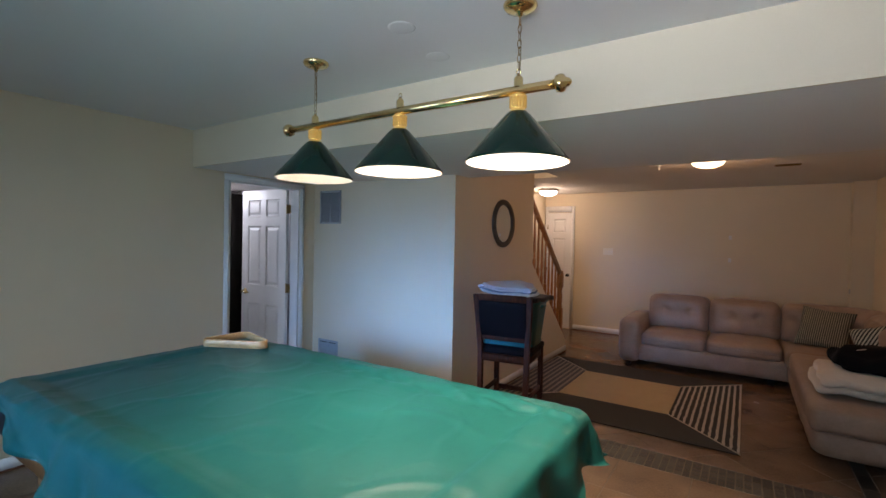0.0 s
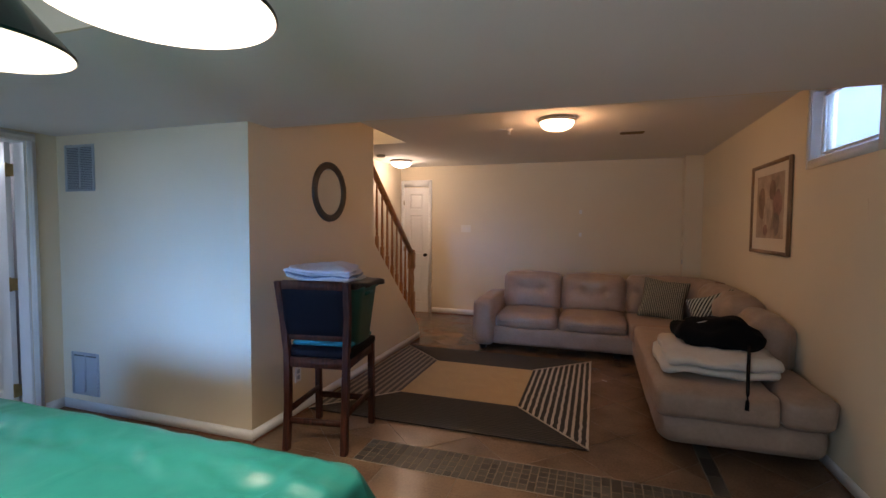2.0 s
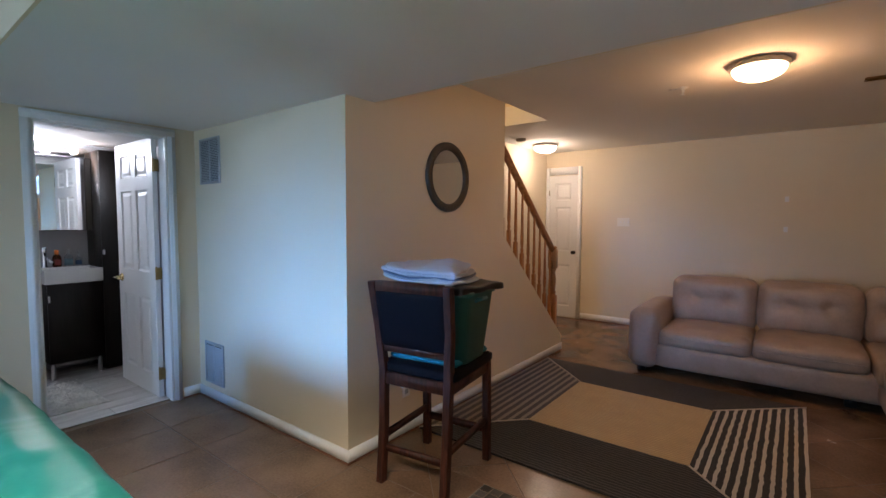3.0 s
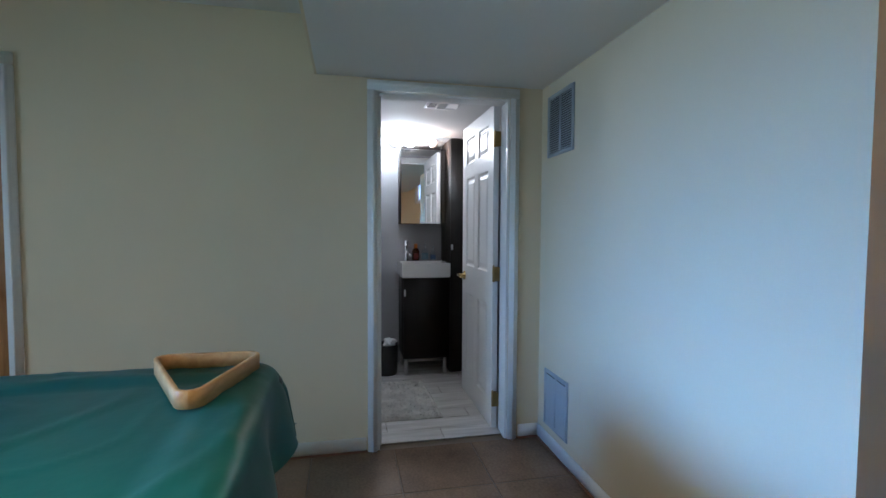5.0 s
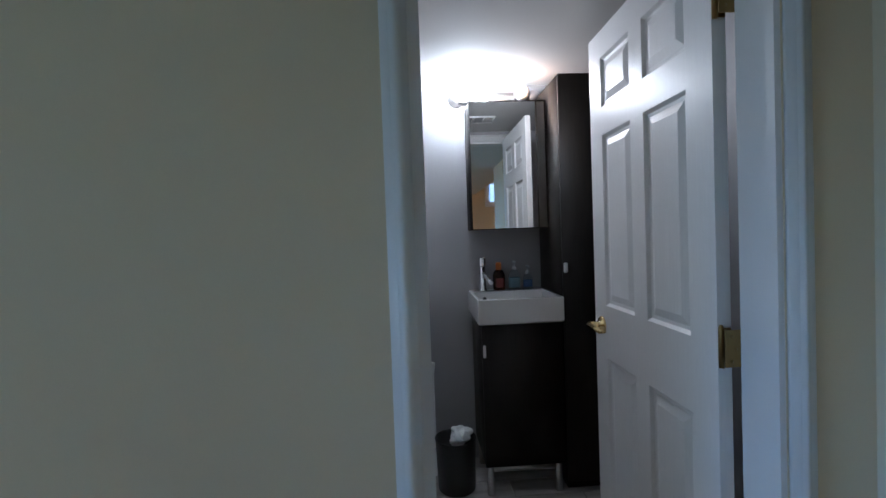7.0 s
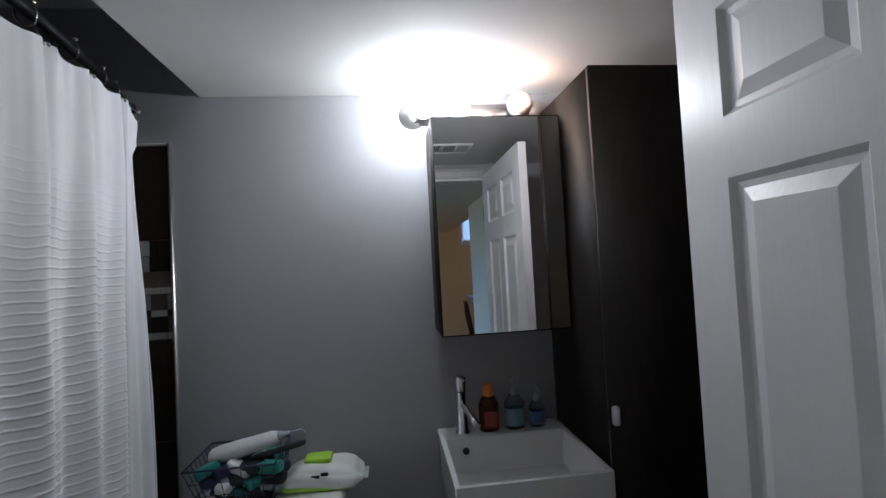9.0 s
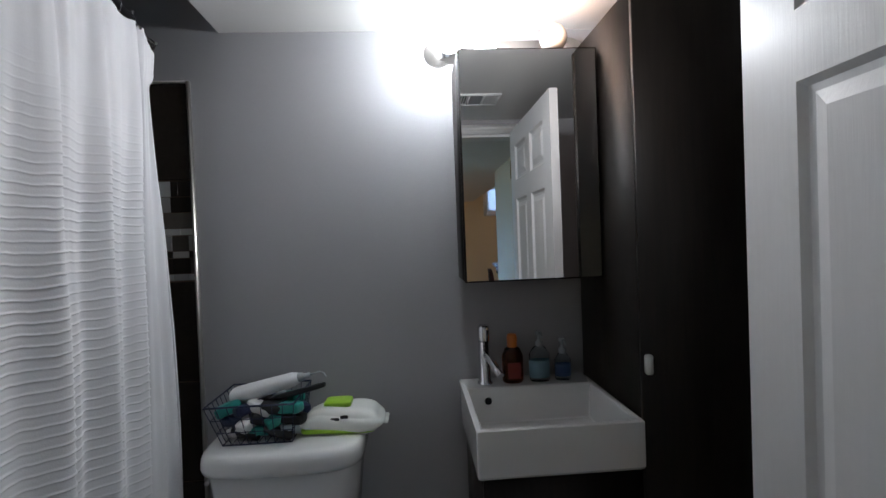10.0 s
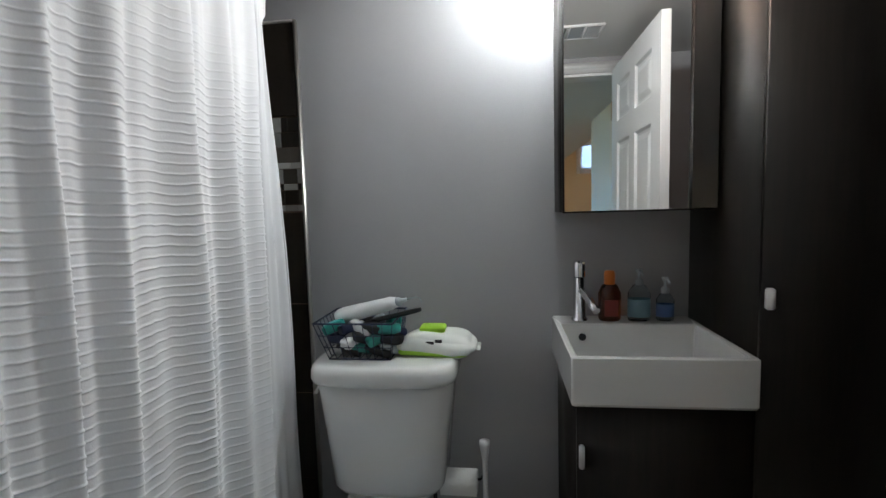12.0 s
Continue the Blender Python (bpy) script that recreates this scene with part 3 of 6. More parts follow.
closet_door = thing("door_3", (-2.80, NORTH, 0), "narrow white panelled closet door, closed, with a dark knob", "door", kind="structure")
bm = B()
leaf(bm, 0.43, 2.08, 0.03, [(0.10, 0.33)], [(0.17, 0.78), (0.98, 1.62), (1.72, 1.97)], Matrix(((1, 0, 0, -3.015), (0, 1, 0, NORTH - 0.016), (0, 0, 1, 0), (0, 0, 0, 1))))
part("leaf", bm, DOORW, closet_door)
bm = B()
for a in ((-3.07, -3.018, 0, 2.20), (-2.582, -2.527, 0, 2.20), (-3.018, -2.582, 2.09, 2.20)):
    box(bm, a[0], a[1], NORTH - 0.022, NORTH, a[2], a[3], 0.004)
part("casing", bm, TRIM, closet_door)
bm = B()
lathe(bm, [(0, 0), (0.028, 0), (0.026, 0.006), (0.011, 0.010), (0.011, 0.03), (0.026, 0.042), (0.024, 0.056), (0, 0.060)], (-2.63, NORTH - 0.016, 0.965), 20, pose(0, 0, 0, 90))
part("door_knob", bm, IRON, closet_door, "dark bronze knob")
for hz in (1.83, 1.05, 0.25):
    bm = B()
    box(bm, -3.022, -3.012, NORTH - 0.026, NORTH - 0.012, hz - 0.04, hz + 0.04, 0.002)
    part("hinge", bm, BRASS_D, closet_door, "small brass hinge")

# ---- patio door behind the start of the walk ----
patio = thing("window_2", ((SX0 + SX1) / 2, SOUTH, 0), "white framed sliding glass patio door", "patio door", kind="structure")
bm = B()
for a in ((SX0, SX0 + 0.05, 0, SZ1), (SX1 - 0.05, SX1, 0, SZ1), (SX0 + 0.05, SX1 - 0.05, 0, 0.06), (SX0 + 0.05, SX1 - 0.05, SZ1 - 0.05, SZ1), (-2.34, -2.26, 0.06, SZ1 - 0.05)):
    box(bm, a[0], a[1], SOUTH - 0.10, SOUTH - 0.04, a[2], a[3], 0.004)
part("window_frame", bm, TRIM, patio)
for x0, x1 in ((SX0 + 0.05, -2.34), (-2.26, SX1 - 0.05)):
    bm = B()
    box(bm, x0, x1, SOUTH - 0.075, SOUTH - 0.069, 0.06, SZ1 - 0.05)
    pane = part("pane", bm, WINGLASS, patio)
    pane.visible_shadow = False

# unseen window, added to go with the upward fill lamp
sw3 = thing("window_3", (0.3, SOUTH, 0.85), "unseen white framed window added beside the patio door", "window", kind="structure")
bm = B()
for a in ((-0.5, -0.45, 0.85, 2.05), (1.05, 1.1, 0.85, 2.05), (-0.45, 1.05, 0.85, 0.9), (-0.45, 1.05, 2.0, 2.05), (0.28, 0.32, 0.9, 2.0)):
    box(bm, a[0], a[1], SOUTH - 0.10, SOUTH - 0.04, a[2], a[3], 0.004)
part("window_frame", bm, TRIM, sw3)
for x0, x1 in ((-0.45, 0.28), (0.32, 1.05)):
    bm = B()
    box(bm, x0, x1, SOUTH - 0.075, SOUTH - 0.069, 0.9, 2.0)
    pane = part("pane", bm, WINGLASS, sw3)
    pane.visible_shadow = False

# ---- high window ----
win = thing("window_1", (EAST, (WY0 + WY1) / 2, WZ0), "small high white window with a tilted sash and blinds", "window", kind="structure")
bm = B()
W = 0.055
for a in ((WY0 - W, WY0, WZ0 - W, WZ1 + 0.04), (WY1, WY1 + W * 0.6, WZ0 - W, WZ1 + 0.04), (WY0, WY1, WZ0 - W, WZ0), (WY0, WY1, WZ1, WZ1 + 0.04)):
    box(bm, EAST - 0.016, EAST, a[0], a[1], a[2], a[3], 0.004)
part("window_casing", bm, TRIM, win)
bm = B()
for a in ((WY0, WY0 + 0.03, WZ0, WZ1), (WY1 - 0.03, WY1, WZ0, WZ1), (WY0 + 0.03, WY1 - 0.03, WZ0, WZ0 + 0.03), (WY0 + 0.03, WY1 - 0.03, WZ1 - 0.03, WZ1)):
    box(bm, EAST + 0.07, EAST + 0.11, a[0], a[1], a[2], a[3], 0.003)
part("window_frame", bm, TRIM, win)
b = B()
for a in ((WY0 + 0.032, WY0 + 0.050, 0, 0.40), (WY1 - 0.050, WY1 - 0.032, 0, 0.40), (WY0 + 0.05, WY1 - 0.05, 0, 0.018), (WY0 + 0.05, WY1 - 0.05, 0.382, 0.40)):
    box(b, -0.012, 0.012, a[0], a[1], a[2], a[3], 0.003)
TILTM = Matrix.Translation((EAST + 0.055, 0, WZ0 + 0.03)) @ pose(0, 0, 0, 0, 0)
b.transform(TILTM)
sash = part("sash", b, TRIM, win)
b = B()
box(b, -0.002, 0.002, WY0 + 0.05, WY1 - 0.05, 0.018, 0.382)
b.transform(TILTM)
pane = part("pane", b, WINGLASS, sash)
pane.visible_shadow = False
bm = B()
for a in ((WY0, WY0 + 0.006, WZ0, WZ1), (WY1 - 0.006, WY1, WZ0, WZ1), (WY0 + 0.006, WY1 - 0.006, WZ0, WZ0 + 0.006), (WY0 + 0.006, WY1 - 0.006, WZ1 - 0.006, WZ1)):
    box(bm, EAST - 0.004, EAST + 0.07, *a)
part("window_reveal", bm, TRIM, win)
for i in range(19):
    b = B()
    box(b, -0.0125, 0.0125, WY0 + 0.035, WY1 - 0.035, -0.0006, 0.0006)
    b.transform(Matrix.Translation((EAST + 0.128, 0, WZ0 + 0.035 + i * 0.0222)) @ pose(0, 0, 0, 0, 66))
    part("slat", b, BLIND, win)

bm = B()
box(bm, EAST + 1.4, EAST + 1.41, WY0 - 2.5, WY1 + 2.5, 1.2, 5.0)
setting("backdrop", bm, BRIGHT_SKY, "bright overcast sky beyond the high window", "sky")

# ---- stairs ----
stair = thing("staircase", (-2.6, 5.2, 0), "wooden stairs rising behind a cream knee wall", "stairs", kind="structure")
RISE, RUN = 0.185, 0.215
for i in range(11):
    bm = B()
    y1 = 6.45 - i * RUN
    box(bm, HALLW + 0.002, NOOKX - 0.112, y1 - RUN - 0.02, y1, i * RISE + RISE - 0.03, i * RISE + RISE, 0.004)
    part("tread", bm, OAK, stair)
    bm = B()
    box(bm, HALLW + 0.002, NOOKX - 0.112, y1 - 0.03, y1 - 0.015, i * RISE, i * RISE + RISE - 0.03)
    part("riser", bm, TRIM, stair)
SLOPE = (0.165 - 1.285) / (KNEEEND - NOOKEND)
rail = thing("stair_railing", (-2.15, 6.0, 0.5), "orange oak stair railing with turned balusters and newel", "railing", kind="structure")
bm = B()
tube(bm, [(-2.147, NOOKEND + 0.005, 1.305), (-2.147, 6.42, 1.305 + SLOPE * (6.42 - NOOKEND))], 0.02, 4)
part("base_rail", bm, OAK, rail)
bm = B()
for dz, r in ((0.0, 0.026), (0.02, 0.03)):
    tube(bm, [(-2.147, NOOKEND + 0.005, 2.075 + dz), (-2.147, 6.37, 1.105 + dz)], r, 10)
part("handrail", bm, OAK, rail)


def baluster(y):
    z0 = 1.31 + SLOPE * (y - NOOKEND)
    z1 = 2.075 - 0.866 * (y - NOOKEND) - 0.01
    h = z1 - z0
    bm = B()
    box(bm, -2.163, -2.131, y - 0.016, y + 0.016, z0 - 0.02, z0 + h * 0.24)
    lathe(bm, [(0.015, 0), (0.011, 0.012), (0.017, 0.03), (0.012, 0.05), (0.0165, 0.11), (0.014, 0.25), (0.010, h * 0.74)], (-2.147, y, z0 + h * 0.24), 10)
    part("baluster", bm, OAK_V, rail)


for i in range(9):
    baluster(NOOKEND + 0.055 + i * 0.128)
bm = B()
box(bm, -2.187, -2.107, 6.36, 6.44, 0.18, 0.62, 0.005)
lathe(bm, [(0.036, 0), (0.03, 0.012), (0.039, 0.03), (0.028, 0.05), (0.034, 0.11), (0.036, 0.18), (0.026, 0.25), (0.038, 0.27), (0.03, 0.285)], (-2.147, 6.40, 0.62), 16)
box(bm, -2.187, -2.107, 6.36, 6.44, 0.905, 1.115, 0.005)
lathe(bm, [(0.03, 0), (0.042, 0.008), (0.044, 0.02), (0.03, 0.032), (0, 0.036)], (-2.147, 6.40, 1.115), 16)
part("newel_post", bm, OAK_V, rail)


# ---- billiard area ----
TX0, TX1, TY0, TY1, TZ, TR = -2.975, -0.535, 0.735, 2.11, 0.811, 0.075
table = thing("pool_table", ((TX0 + TX1) / 2, (TY0 + TY1) / 2, 0), "wooden pool table with dark corner pockets under a cover", "pool table")
bm = B()
box(bm, TX0 + 0.06, TX1 - 0.06, TY0 + 0.06, TY1 - 0.06, 0.44, 0.74, 0.012)
part("cabinet", bm, OAK, table)
IN = 0.05
for a in ((TX0 + IN, TX1 - IN, TY0 + IN, TY0 + 0.15), (TX0 + IN, TX1 - IN, TY1 - 0.15, TY1 - IN), (TX0 + IN, TX0 + 0.15, TY0 + 0.15, TY1 - 0.15), (TX1 - 0.15, TX1 - IN, TY0 + 0.15, TY1 - 0.15)):
    bm = B()
    box(bm, *a, 0.74, TZ - 0.022, 0.02, 3)
    part("rail", bm, OAK, table)
for x in (TX0 + 0.25, TX1 - 0.25):
    for y in (TY0 + 0.2, TY1 - 0.2):
        bm = B()
        box(bm, x - 0.075, x + 0.075, y - 0.075, y + 0.075, 0.05, 0.44, 0.01)
        box(bm, x - 0.095, x + 0.095, y - 0.095, y + 0.095, 0, 0.05, 0.012)
        box(bm, x - 0.09, x + 0.09, y - 0.09, y + 0.09, 0.38, 0.44, 0.01)
        part("leg", bm, OAK_V, table)
for x in (TX0 + 0.02, TX1 - 0.02):
    for y in (TY0 + 0.02, TY1 - 0.02):
        bm = B()
        lathe(bm, [(0, 0.55), (0.04, 0.555), (0.065, 0.59), (0.075, 0.67), (0.075, 0.76), (0.06, 0.77), (0, 0.77)], (x + math.copysign(0.045, -1.85 - x) , y + math.copysign(0.045, 1.47 - y), 0), 18)
        part("corner_pocket", bm, BLACKP, table, "black moulded corner pocket")

# the cover: a sheet over the rails, sagging inside them, falling in folds outside
NXC, NYC, DROP = 200, 128, 0.30
bm = B()
grid = []
lx0, lx1, ly0, ly1 = TX0 - DROP, TX1 + DROP, TY0 - DROP, TY1 + DROP
for i in range(NXC + 1):
    row = []
    for j in range(NYC + 1):
        sx, sy = lx0 + (lx1 - lx0) * i / NXC, ly0 + (ly1 - ly0) * j / NYC
        x, y = max(TX0 + TR, min(TX1 - TR, sx)), max(TY0 + TR, min(TY1 - TR, sy))
        ox, oy = sx - x, sy - y
        rd = math.hypot(ox, oy)
        d = max(0.0, rd - TR)
        corner = abs(ox) > 0.03 and abs(oy) > 0.03
        if d > 0:
            x, y = x + ox / rd * TR, y + oy / rd * TR
            ox, oy = ox / rd * d, oy / rd * d
        else:
            x, y = sx, sy
        p = Vector((sx * 1.0, sy * 1.0, 0))
        if d < 1e-6:
            e = min(x - TX0, TX1 - x, y - TY0, TY1 - y, TR - rd if corner else 9)
            z = TZ - 0.014 * max(0.0, min(1.0, (e - 0.11) / 0.06))
            z -= 0.010 * max(0.0, 1 - e / 0.035) ** 2
            near = math.exp(-((y - 1.94) / 0.07) ** 2) * max(0.0, min(1.0, (x + 2.2) / 0.4))
            z += 0.0035 * noise.noise(Vector((sx * 2.3, sy * 3.1, 0.3))) + 0.0016 * noise.noise(Vector((sx * 9, sy * 7, 1.3)))
            ridge = abs(noise.noise(Vector((sx * 1.7 + 0.6 * sy, sy * 1.9, 6.1))))
            z += 0.0045 * max(0.0, 0.10 - ridge) / 0.10 + 0.0025 * max(0.0, 0.08 - abs(noise.noise(Vector((sx * 4.1, sy * 3.3 + sx, 8.4))))) / 0.08
            z += near * (0.040 * max(0.0, noise.noise(Vector((sx * 3.2 + sy * 7, sy * 10, 4.2)))) + 0.017 * noise.noise(Vector((sx * 11 + sy * 9, sy * 19, 2.2))))
            ridge = 1.4 * math.exp(-((y - (TY0 + 0.065)) / 0.014) ** 2) + math.exp(-((x - (TX1 - 0.14)) / 0.02) ** 2)
            z += 0.004 * ridge
        else:
            along = sx if abs(oy) > abs(ox) else sy
            amount = min(1.0, d / 0.12)
            fold = 0.034 * math.sin(along * 15 + 2.2 * noise.noise(Vector((along * 2, 3.1, 0)))) + 0.018 * noise.noise(Vector((along * 6, d * 3, 7.7)))
            out = 0.028 * (1 - math.exp(-d / 0.03)) + amount * (0.035 * d / DROP + fold * d / DROP)
            fall = d - 0.03 * (1 - math.exp(-d / 0.03))
            if corner:
                fall *= 0.92
                out += 0.012 * amount
            limit = 0.185 + 0.05 * noise.noise(Vector((along * 1.7, 0.5, 2.0))) + (0.06 if oy > 1e-6 and x < -1.2 else 0)
            if oy < -1e-6:
                limit = max(0.02, min(0.22, 0.02 + 0.19 * (sx + 2.75))) + 0.02 * noise.noise(Vector((along * 2.3, 0.5, 2.0)))
            elif ox < -1e-6:
                limit *= max(0.15, min(1.0, (sy - 0.75) / 0.5))
            z = TZ - 0.010 - min(fall, limit + 0.15 * (fall - limit) if fall > limit else fall)
            x, y = x + ox / d * out, y + oy / d * out
            z += 0.010 * noise.noise(Vector((sx * 8, sy * 8, 5)))
        y -= 0.035 * max(0.0, min(1.0, (-2.2 - x) / 0.75)) * max(0.0, min(1.0, (y - 1.5) / 0.5))
        row.append(bm.verts.new((x, y, z)))
    grid.append(row)
cover = thing("table_cover", ((TX0 + TX1) / 2, (TY0 + TY1) / 2, TZ - 0.2), "creased glossy green vinyl cover over the pool table", "table cover")
for name, want in (("top_panel", True), ("skirt", False)):
    half = B()
    made = {}
    for i in range(NXC):
        for j in range(NYC):
            quad = (grid[i][j], grid[i + 1][j], grid[i + 1][j + 1], grid[i][j + 1])
            if all(v.co.z > TZ - 0.045 for v in quad) == want:
                half.faces.new([made.setdefault(v, None) or made.update({v: half.verts.new(v.co)}) or made[v] for v in quad]).smooth = True
    bmesh.ops.recalc_face_normals(half, faces=half.faces)
    part(name, half, COVER, cover)
bm.free()

# ball rack: three bowed wooden sides joined by rounded corners
tri = [Vector((-2.945, 1.700, 0)), Vector((-2.475, 1.945, 0)), Vector((-2.930, 2.062, 0))]


def rack_ring(inset):
    pts = []
    for k in range(3):
        a, c, d = tri[k - 1], tri[k], tri[(k + 1) % 3]
        u, w = (a - c).normalized(), (d - c).normalized()
        bis = (u + w).normalized()
        half = u.angle(w) / 2
        rad = 0.042 - inset
        mid = c + bis * (0.042 / math.sin(half))
        n0 = (mid - (c + u * (mid - c).dot(u)))
        n1 = (mid - (c + w * (mid - c).dot(w)))
        a0, a1 = math.atan2(-n0.y, -n0.x), math.atan2(-n1.y, -n1.x)
        while a1 - a0 > math.pi:
            a1 -= 2 * math.pi
        while a1 - a0 < -math.pi:
            a1 += 2 * math.pi
        for q in range(9):
            g = a0 + (a1 - a0) * q / 8
            pts.append(mid + rad * Vector((math.cos(g), math.sin(g), 0)))
    return pts


outer, inner = rack_ring(0.0), rack_ring(0.014)
zb, zt = TZ + 0.001, TZ + 0.050
rack = thing("ball_rack", (-2.8, 1.88, TZ), "pale wooden triangle ball rack on the covered table", "ball rack")
sections = ((outer, zb), (outer, zt - 0.003), ([o.lerp(i, 0.15) for o, i in zip(outer, inner)], zt), ([o.lerp(i, 0.85) for o, i in zip(outer, inner)], zt), (inner, zt - 0.003), (inner, zb))
for k in range(3):
    bm = B()
    span = [(9 * k + 4 + q) % 27 for q in range(10)]
    loops = [[bm.verts.new((pts[i].x, pts[i].y, z)) for i in span] for pts, z in sections]
    loops.append(loops[0])
    for a, c in zip(loops, loops[1:]):
        for q in range(len(span) - 1):
            bm.faces.new((a[q], a[q + 1], c[q + 1], c[q])).smooth = True
    bmesh.ops.recalc_face_normals(bm, faces=bm.faces)
    part("rack_side", bm, PINE, rack)

# billiard lamp
LY, LZ = 1.68, 2.10
pl = thing("billiard_lamp", (-1.265, LY, LZ), "brass bar lamp with three dark green metal shades", "pendant lamp")
bm = B()
tube(bm, [(-2.0, LY, LZ), (-0.555, LY, LZ)], 0.0175, 16)
part("bar", bm, BRASS, pl)
for x, s in ((-2.0, -1), (-0.555, 1)):
    bm = B()
    lathe(bm, [(0.019, 0), (0.030, 0.004), (0.033, 0.018), (0.030, 0.030), (0.018, 0.036), (0.014, 0.048), (0.006, 0.056), (0, 0.058)], (x, LY, LZ), 18, pose(0, 0, 0, 0, 90 * s))
    part("finial", bm, BRASS, pl)
for k, x in enumerate((-1.815, -1.265, -0.70)):
    bm = B()
    lathe(bm, [(0.017, 0.012), (0.017, 0.045), (0.013, 0.05), (0.006, 0.056), (0.006, 0.062), (0, 0.062)], (x, LY, LZ), 16)
    ring = [(x + 0.009 * math.cos(a), LY, LZ + 0.069 + 0.009 * math.sin(a)) for a in [2 * math.pi * q / 12 for q in range(12)]]
    tube(bm, ring, 0.002, 6, True)
    part("hanger_cap", bm, BRASS, pl)
    bm = B()
    lathe(bm, [(0.017, -0.012), (0.02, -0.018), (0.033, -0.022), (0.033, -0.028), (0.028, -0.030), (0.028, -0.065), (0.024, -0.068), (0.024, -0.075), (0.033, -0.078), (0.036, -0.086), (0, -0.086)], (x, LY, LZ), 72)
    for v in bm.verts:
        if LZ - 0.067 < v.co.z < LZ - 0.0295 and math.hypot(v.co.x - x, v.co.y - LY) > 0.02:
            a = math.atan2(v.co.y - LY, v.co.x - x)
            k = 1.02 + 0.15 * math.cos(14 * a)
            v.co.x, v.co.y = x + (v.co.x - x) * k, LY + (v.co.y - LY) * k
    part("socket", bm, COLLAR, pl, "fluted brass lamp socket with a faint added glow")
    bm = B()
    lathe(bm, [(0.036, -0.082), (0.042, -0.088), (0.05, -0.095), (0.193, -0.262), (0.195, -0.268), (0.191, -0.270)], (x, LY, LZ), 48)
    shade = part("shade", bm, SHADE_G, pl, "dark green enamelled cone shade")
    bm = B()
    lathe(bm, [(0.191, -0.270), (0.188, -0.266), (0.046, -0.100), (0.0, -0.095)], (x, LY, LZ), 48)
    part("shade_lining", bm, SHADE_W, shade, "white enamelled inside")
    bm = B()
    lathe(bm, [(0, -0.215), (0.02, -0.21), (0.03, -0.19), (0.028, -0.165), (0.016, -0.135), (0.014, -0.10)], (x, LY, LZ), 16)
    bulb = part("bulb", bm, BULB, pl, "lit warm bulb")
    bulb.visible_shadow = False
for x in (-1.815, -0.70):
    bm = B()
    lathe(bm, [(0.062, 0), (0.064, -0.008), (0.055, -0.020), (0.03, -0.028), (0.012, -0.032), (0.007, -0.045), (0, -0.046)], (x, LY, HIGH), 28)
    part("canopy", bm, BRASS, pl, "round brass ceiling canopy")
    z = LZ + 0.074
    k = 0
    while z < HIGH - 0.055:
        bm = B()
        hl, hw = 0.017, 0.007
        pts = []
        for q in range(14):
            a = 2 * math.pi * q / 14
            u, w = hw * math.cos(a), hl * math.sin(a)
            pts.append((x + (u if k % 2 else 0), LY + (0 if k % 2 else u), z + hl + w))
        tube(bm, pts, 0.0016, 5, True)
        part("chain_link", bm, BRASS_D, pl)
        z += 0.0275
        k += 1
    bm = B()
    tube(bm, [(x + 0.004, LY, LZ + 0.06), (x + 0.006, LY + 0.003, LZ + 0.15), (x - 0.004, LY, HIGH - 0.035)], 0.0013, 5)
    part("cord", bm, BRASS_D, pl)

for x, y in ((-1.20, 1.60), (-1.24, 1.93)):
    bm = B()
    lathe(bm, [(0.058, 0), (0.056, -0.0015), (0.05, -0.003), (0, -0.003)], (x, y, HIGH), 28)
    solid("ceiling_disc", bm, WHITE_CEIL, "white round blanking disc on the ceiling", "ceiling disc", "blanking discs")


def return_vent(x0, x1, z0, z1, label):
    """A louvred return grille on the vent wall: two banks of slats."""
    y = VENTY
    v = thing("wall_vent", ((x0 + x1) / 2, y, z0), label, "air vent", "return air vents")
    bm = B()
    f, mid = 0.022, (x0 + x1) / 2
    for a in ((x0, x0 + f, z0, z1), (x1 - f, x1, z0, z1), (x0 + f, x1 - f, z0, z0 + f), (x0 + f, x1 - f, z1 - f, z1), (mid - 0.008, mid + 0.008, z0 + f, z1 - f)):
        box(bm, a[0], a[1], y - 0.010, y, a[2], a[3], 0.003)
    part("vent_surround", bm, VENT, v)
    # no duct behind: a dark sheet gives the shade between the slats
    bm = B()
    box(bm, x0 + f, x1 - f, y - 0.002, y - 0.0005, z0 + f, z1 - f)
    part("backing", bm, VENT_D, v)
    n = int((z1 - z0 - 2 * f) / 0.0125)
    for xa, xb in ((x0 + f, mid - 0.008), (mid + 0.008, x1 - f)):
        for i in range(n):
            b = B()
            box(b, xa, xb, -0.0065, 0.0065, -0.0008, 0.0008)
            b.transform(Matrix.Translation((0, y - 0.006, z0 + f + 0.007 + i * 0.0125)) @ pose(0, 0, 0, 44))
            part("slat", b, VENT, v)


return_vent(-3.795, -3.483, 1.688, 2.035, "grey louvred return air vent high on the wall")
return_vent(-3.79, -3.50, 0.13, 0.46, "grey louvred return air vent low on the wall")

# ---- stairs wall: round mirror, outlet ----
mirror = thing("wall_mirror", (NOOKX, 4.435, 1.725), "round mirror in a dark bronze moulded frame", "mirror")
bm = B()
lathe(bm, [(0.190, 0.004), (0.192, 0.016), (0.205, 0.026), (0.22, 0.022), (0.235, 0.028), (0.248, 0.016), (0.250, 0.0)], (NOOKX, 4.435, 1.725), 64, pose(0, 0, 0, 0, 90))
part("mirror_rim", bm, RING_W, mirror)
bm = B()
lathe(bm, [(0, 0.008), (0.193, 0.008), (0.193, 0.002), (0, 0.002)], (NOOKX, 4.435, 1.725), 64, pose(0, 0, 0, 0, 90))
for f in bm.faces:
    f.smooth = False
part("mirror_glass", bm, MIRROR, mirror)


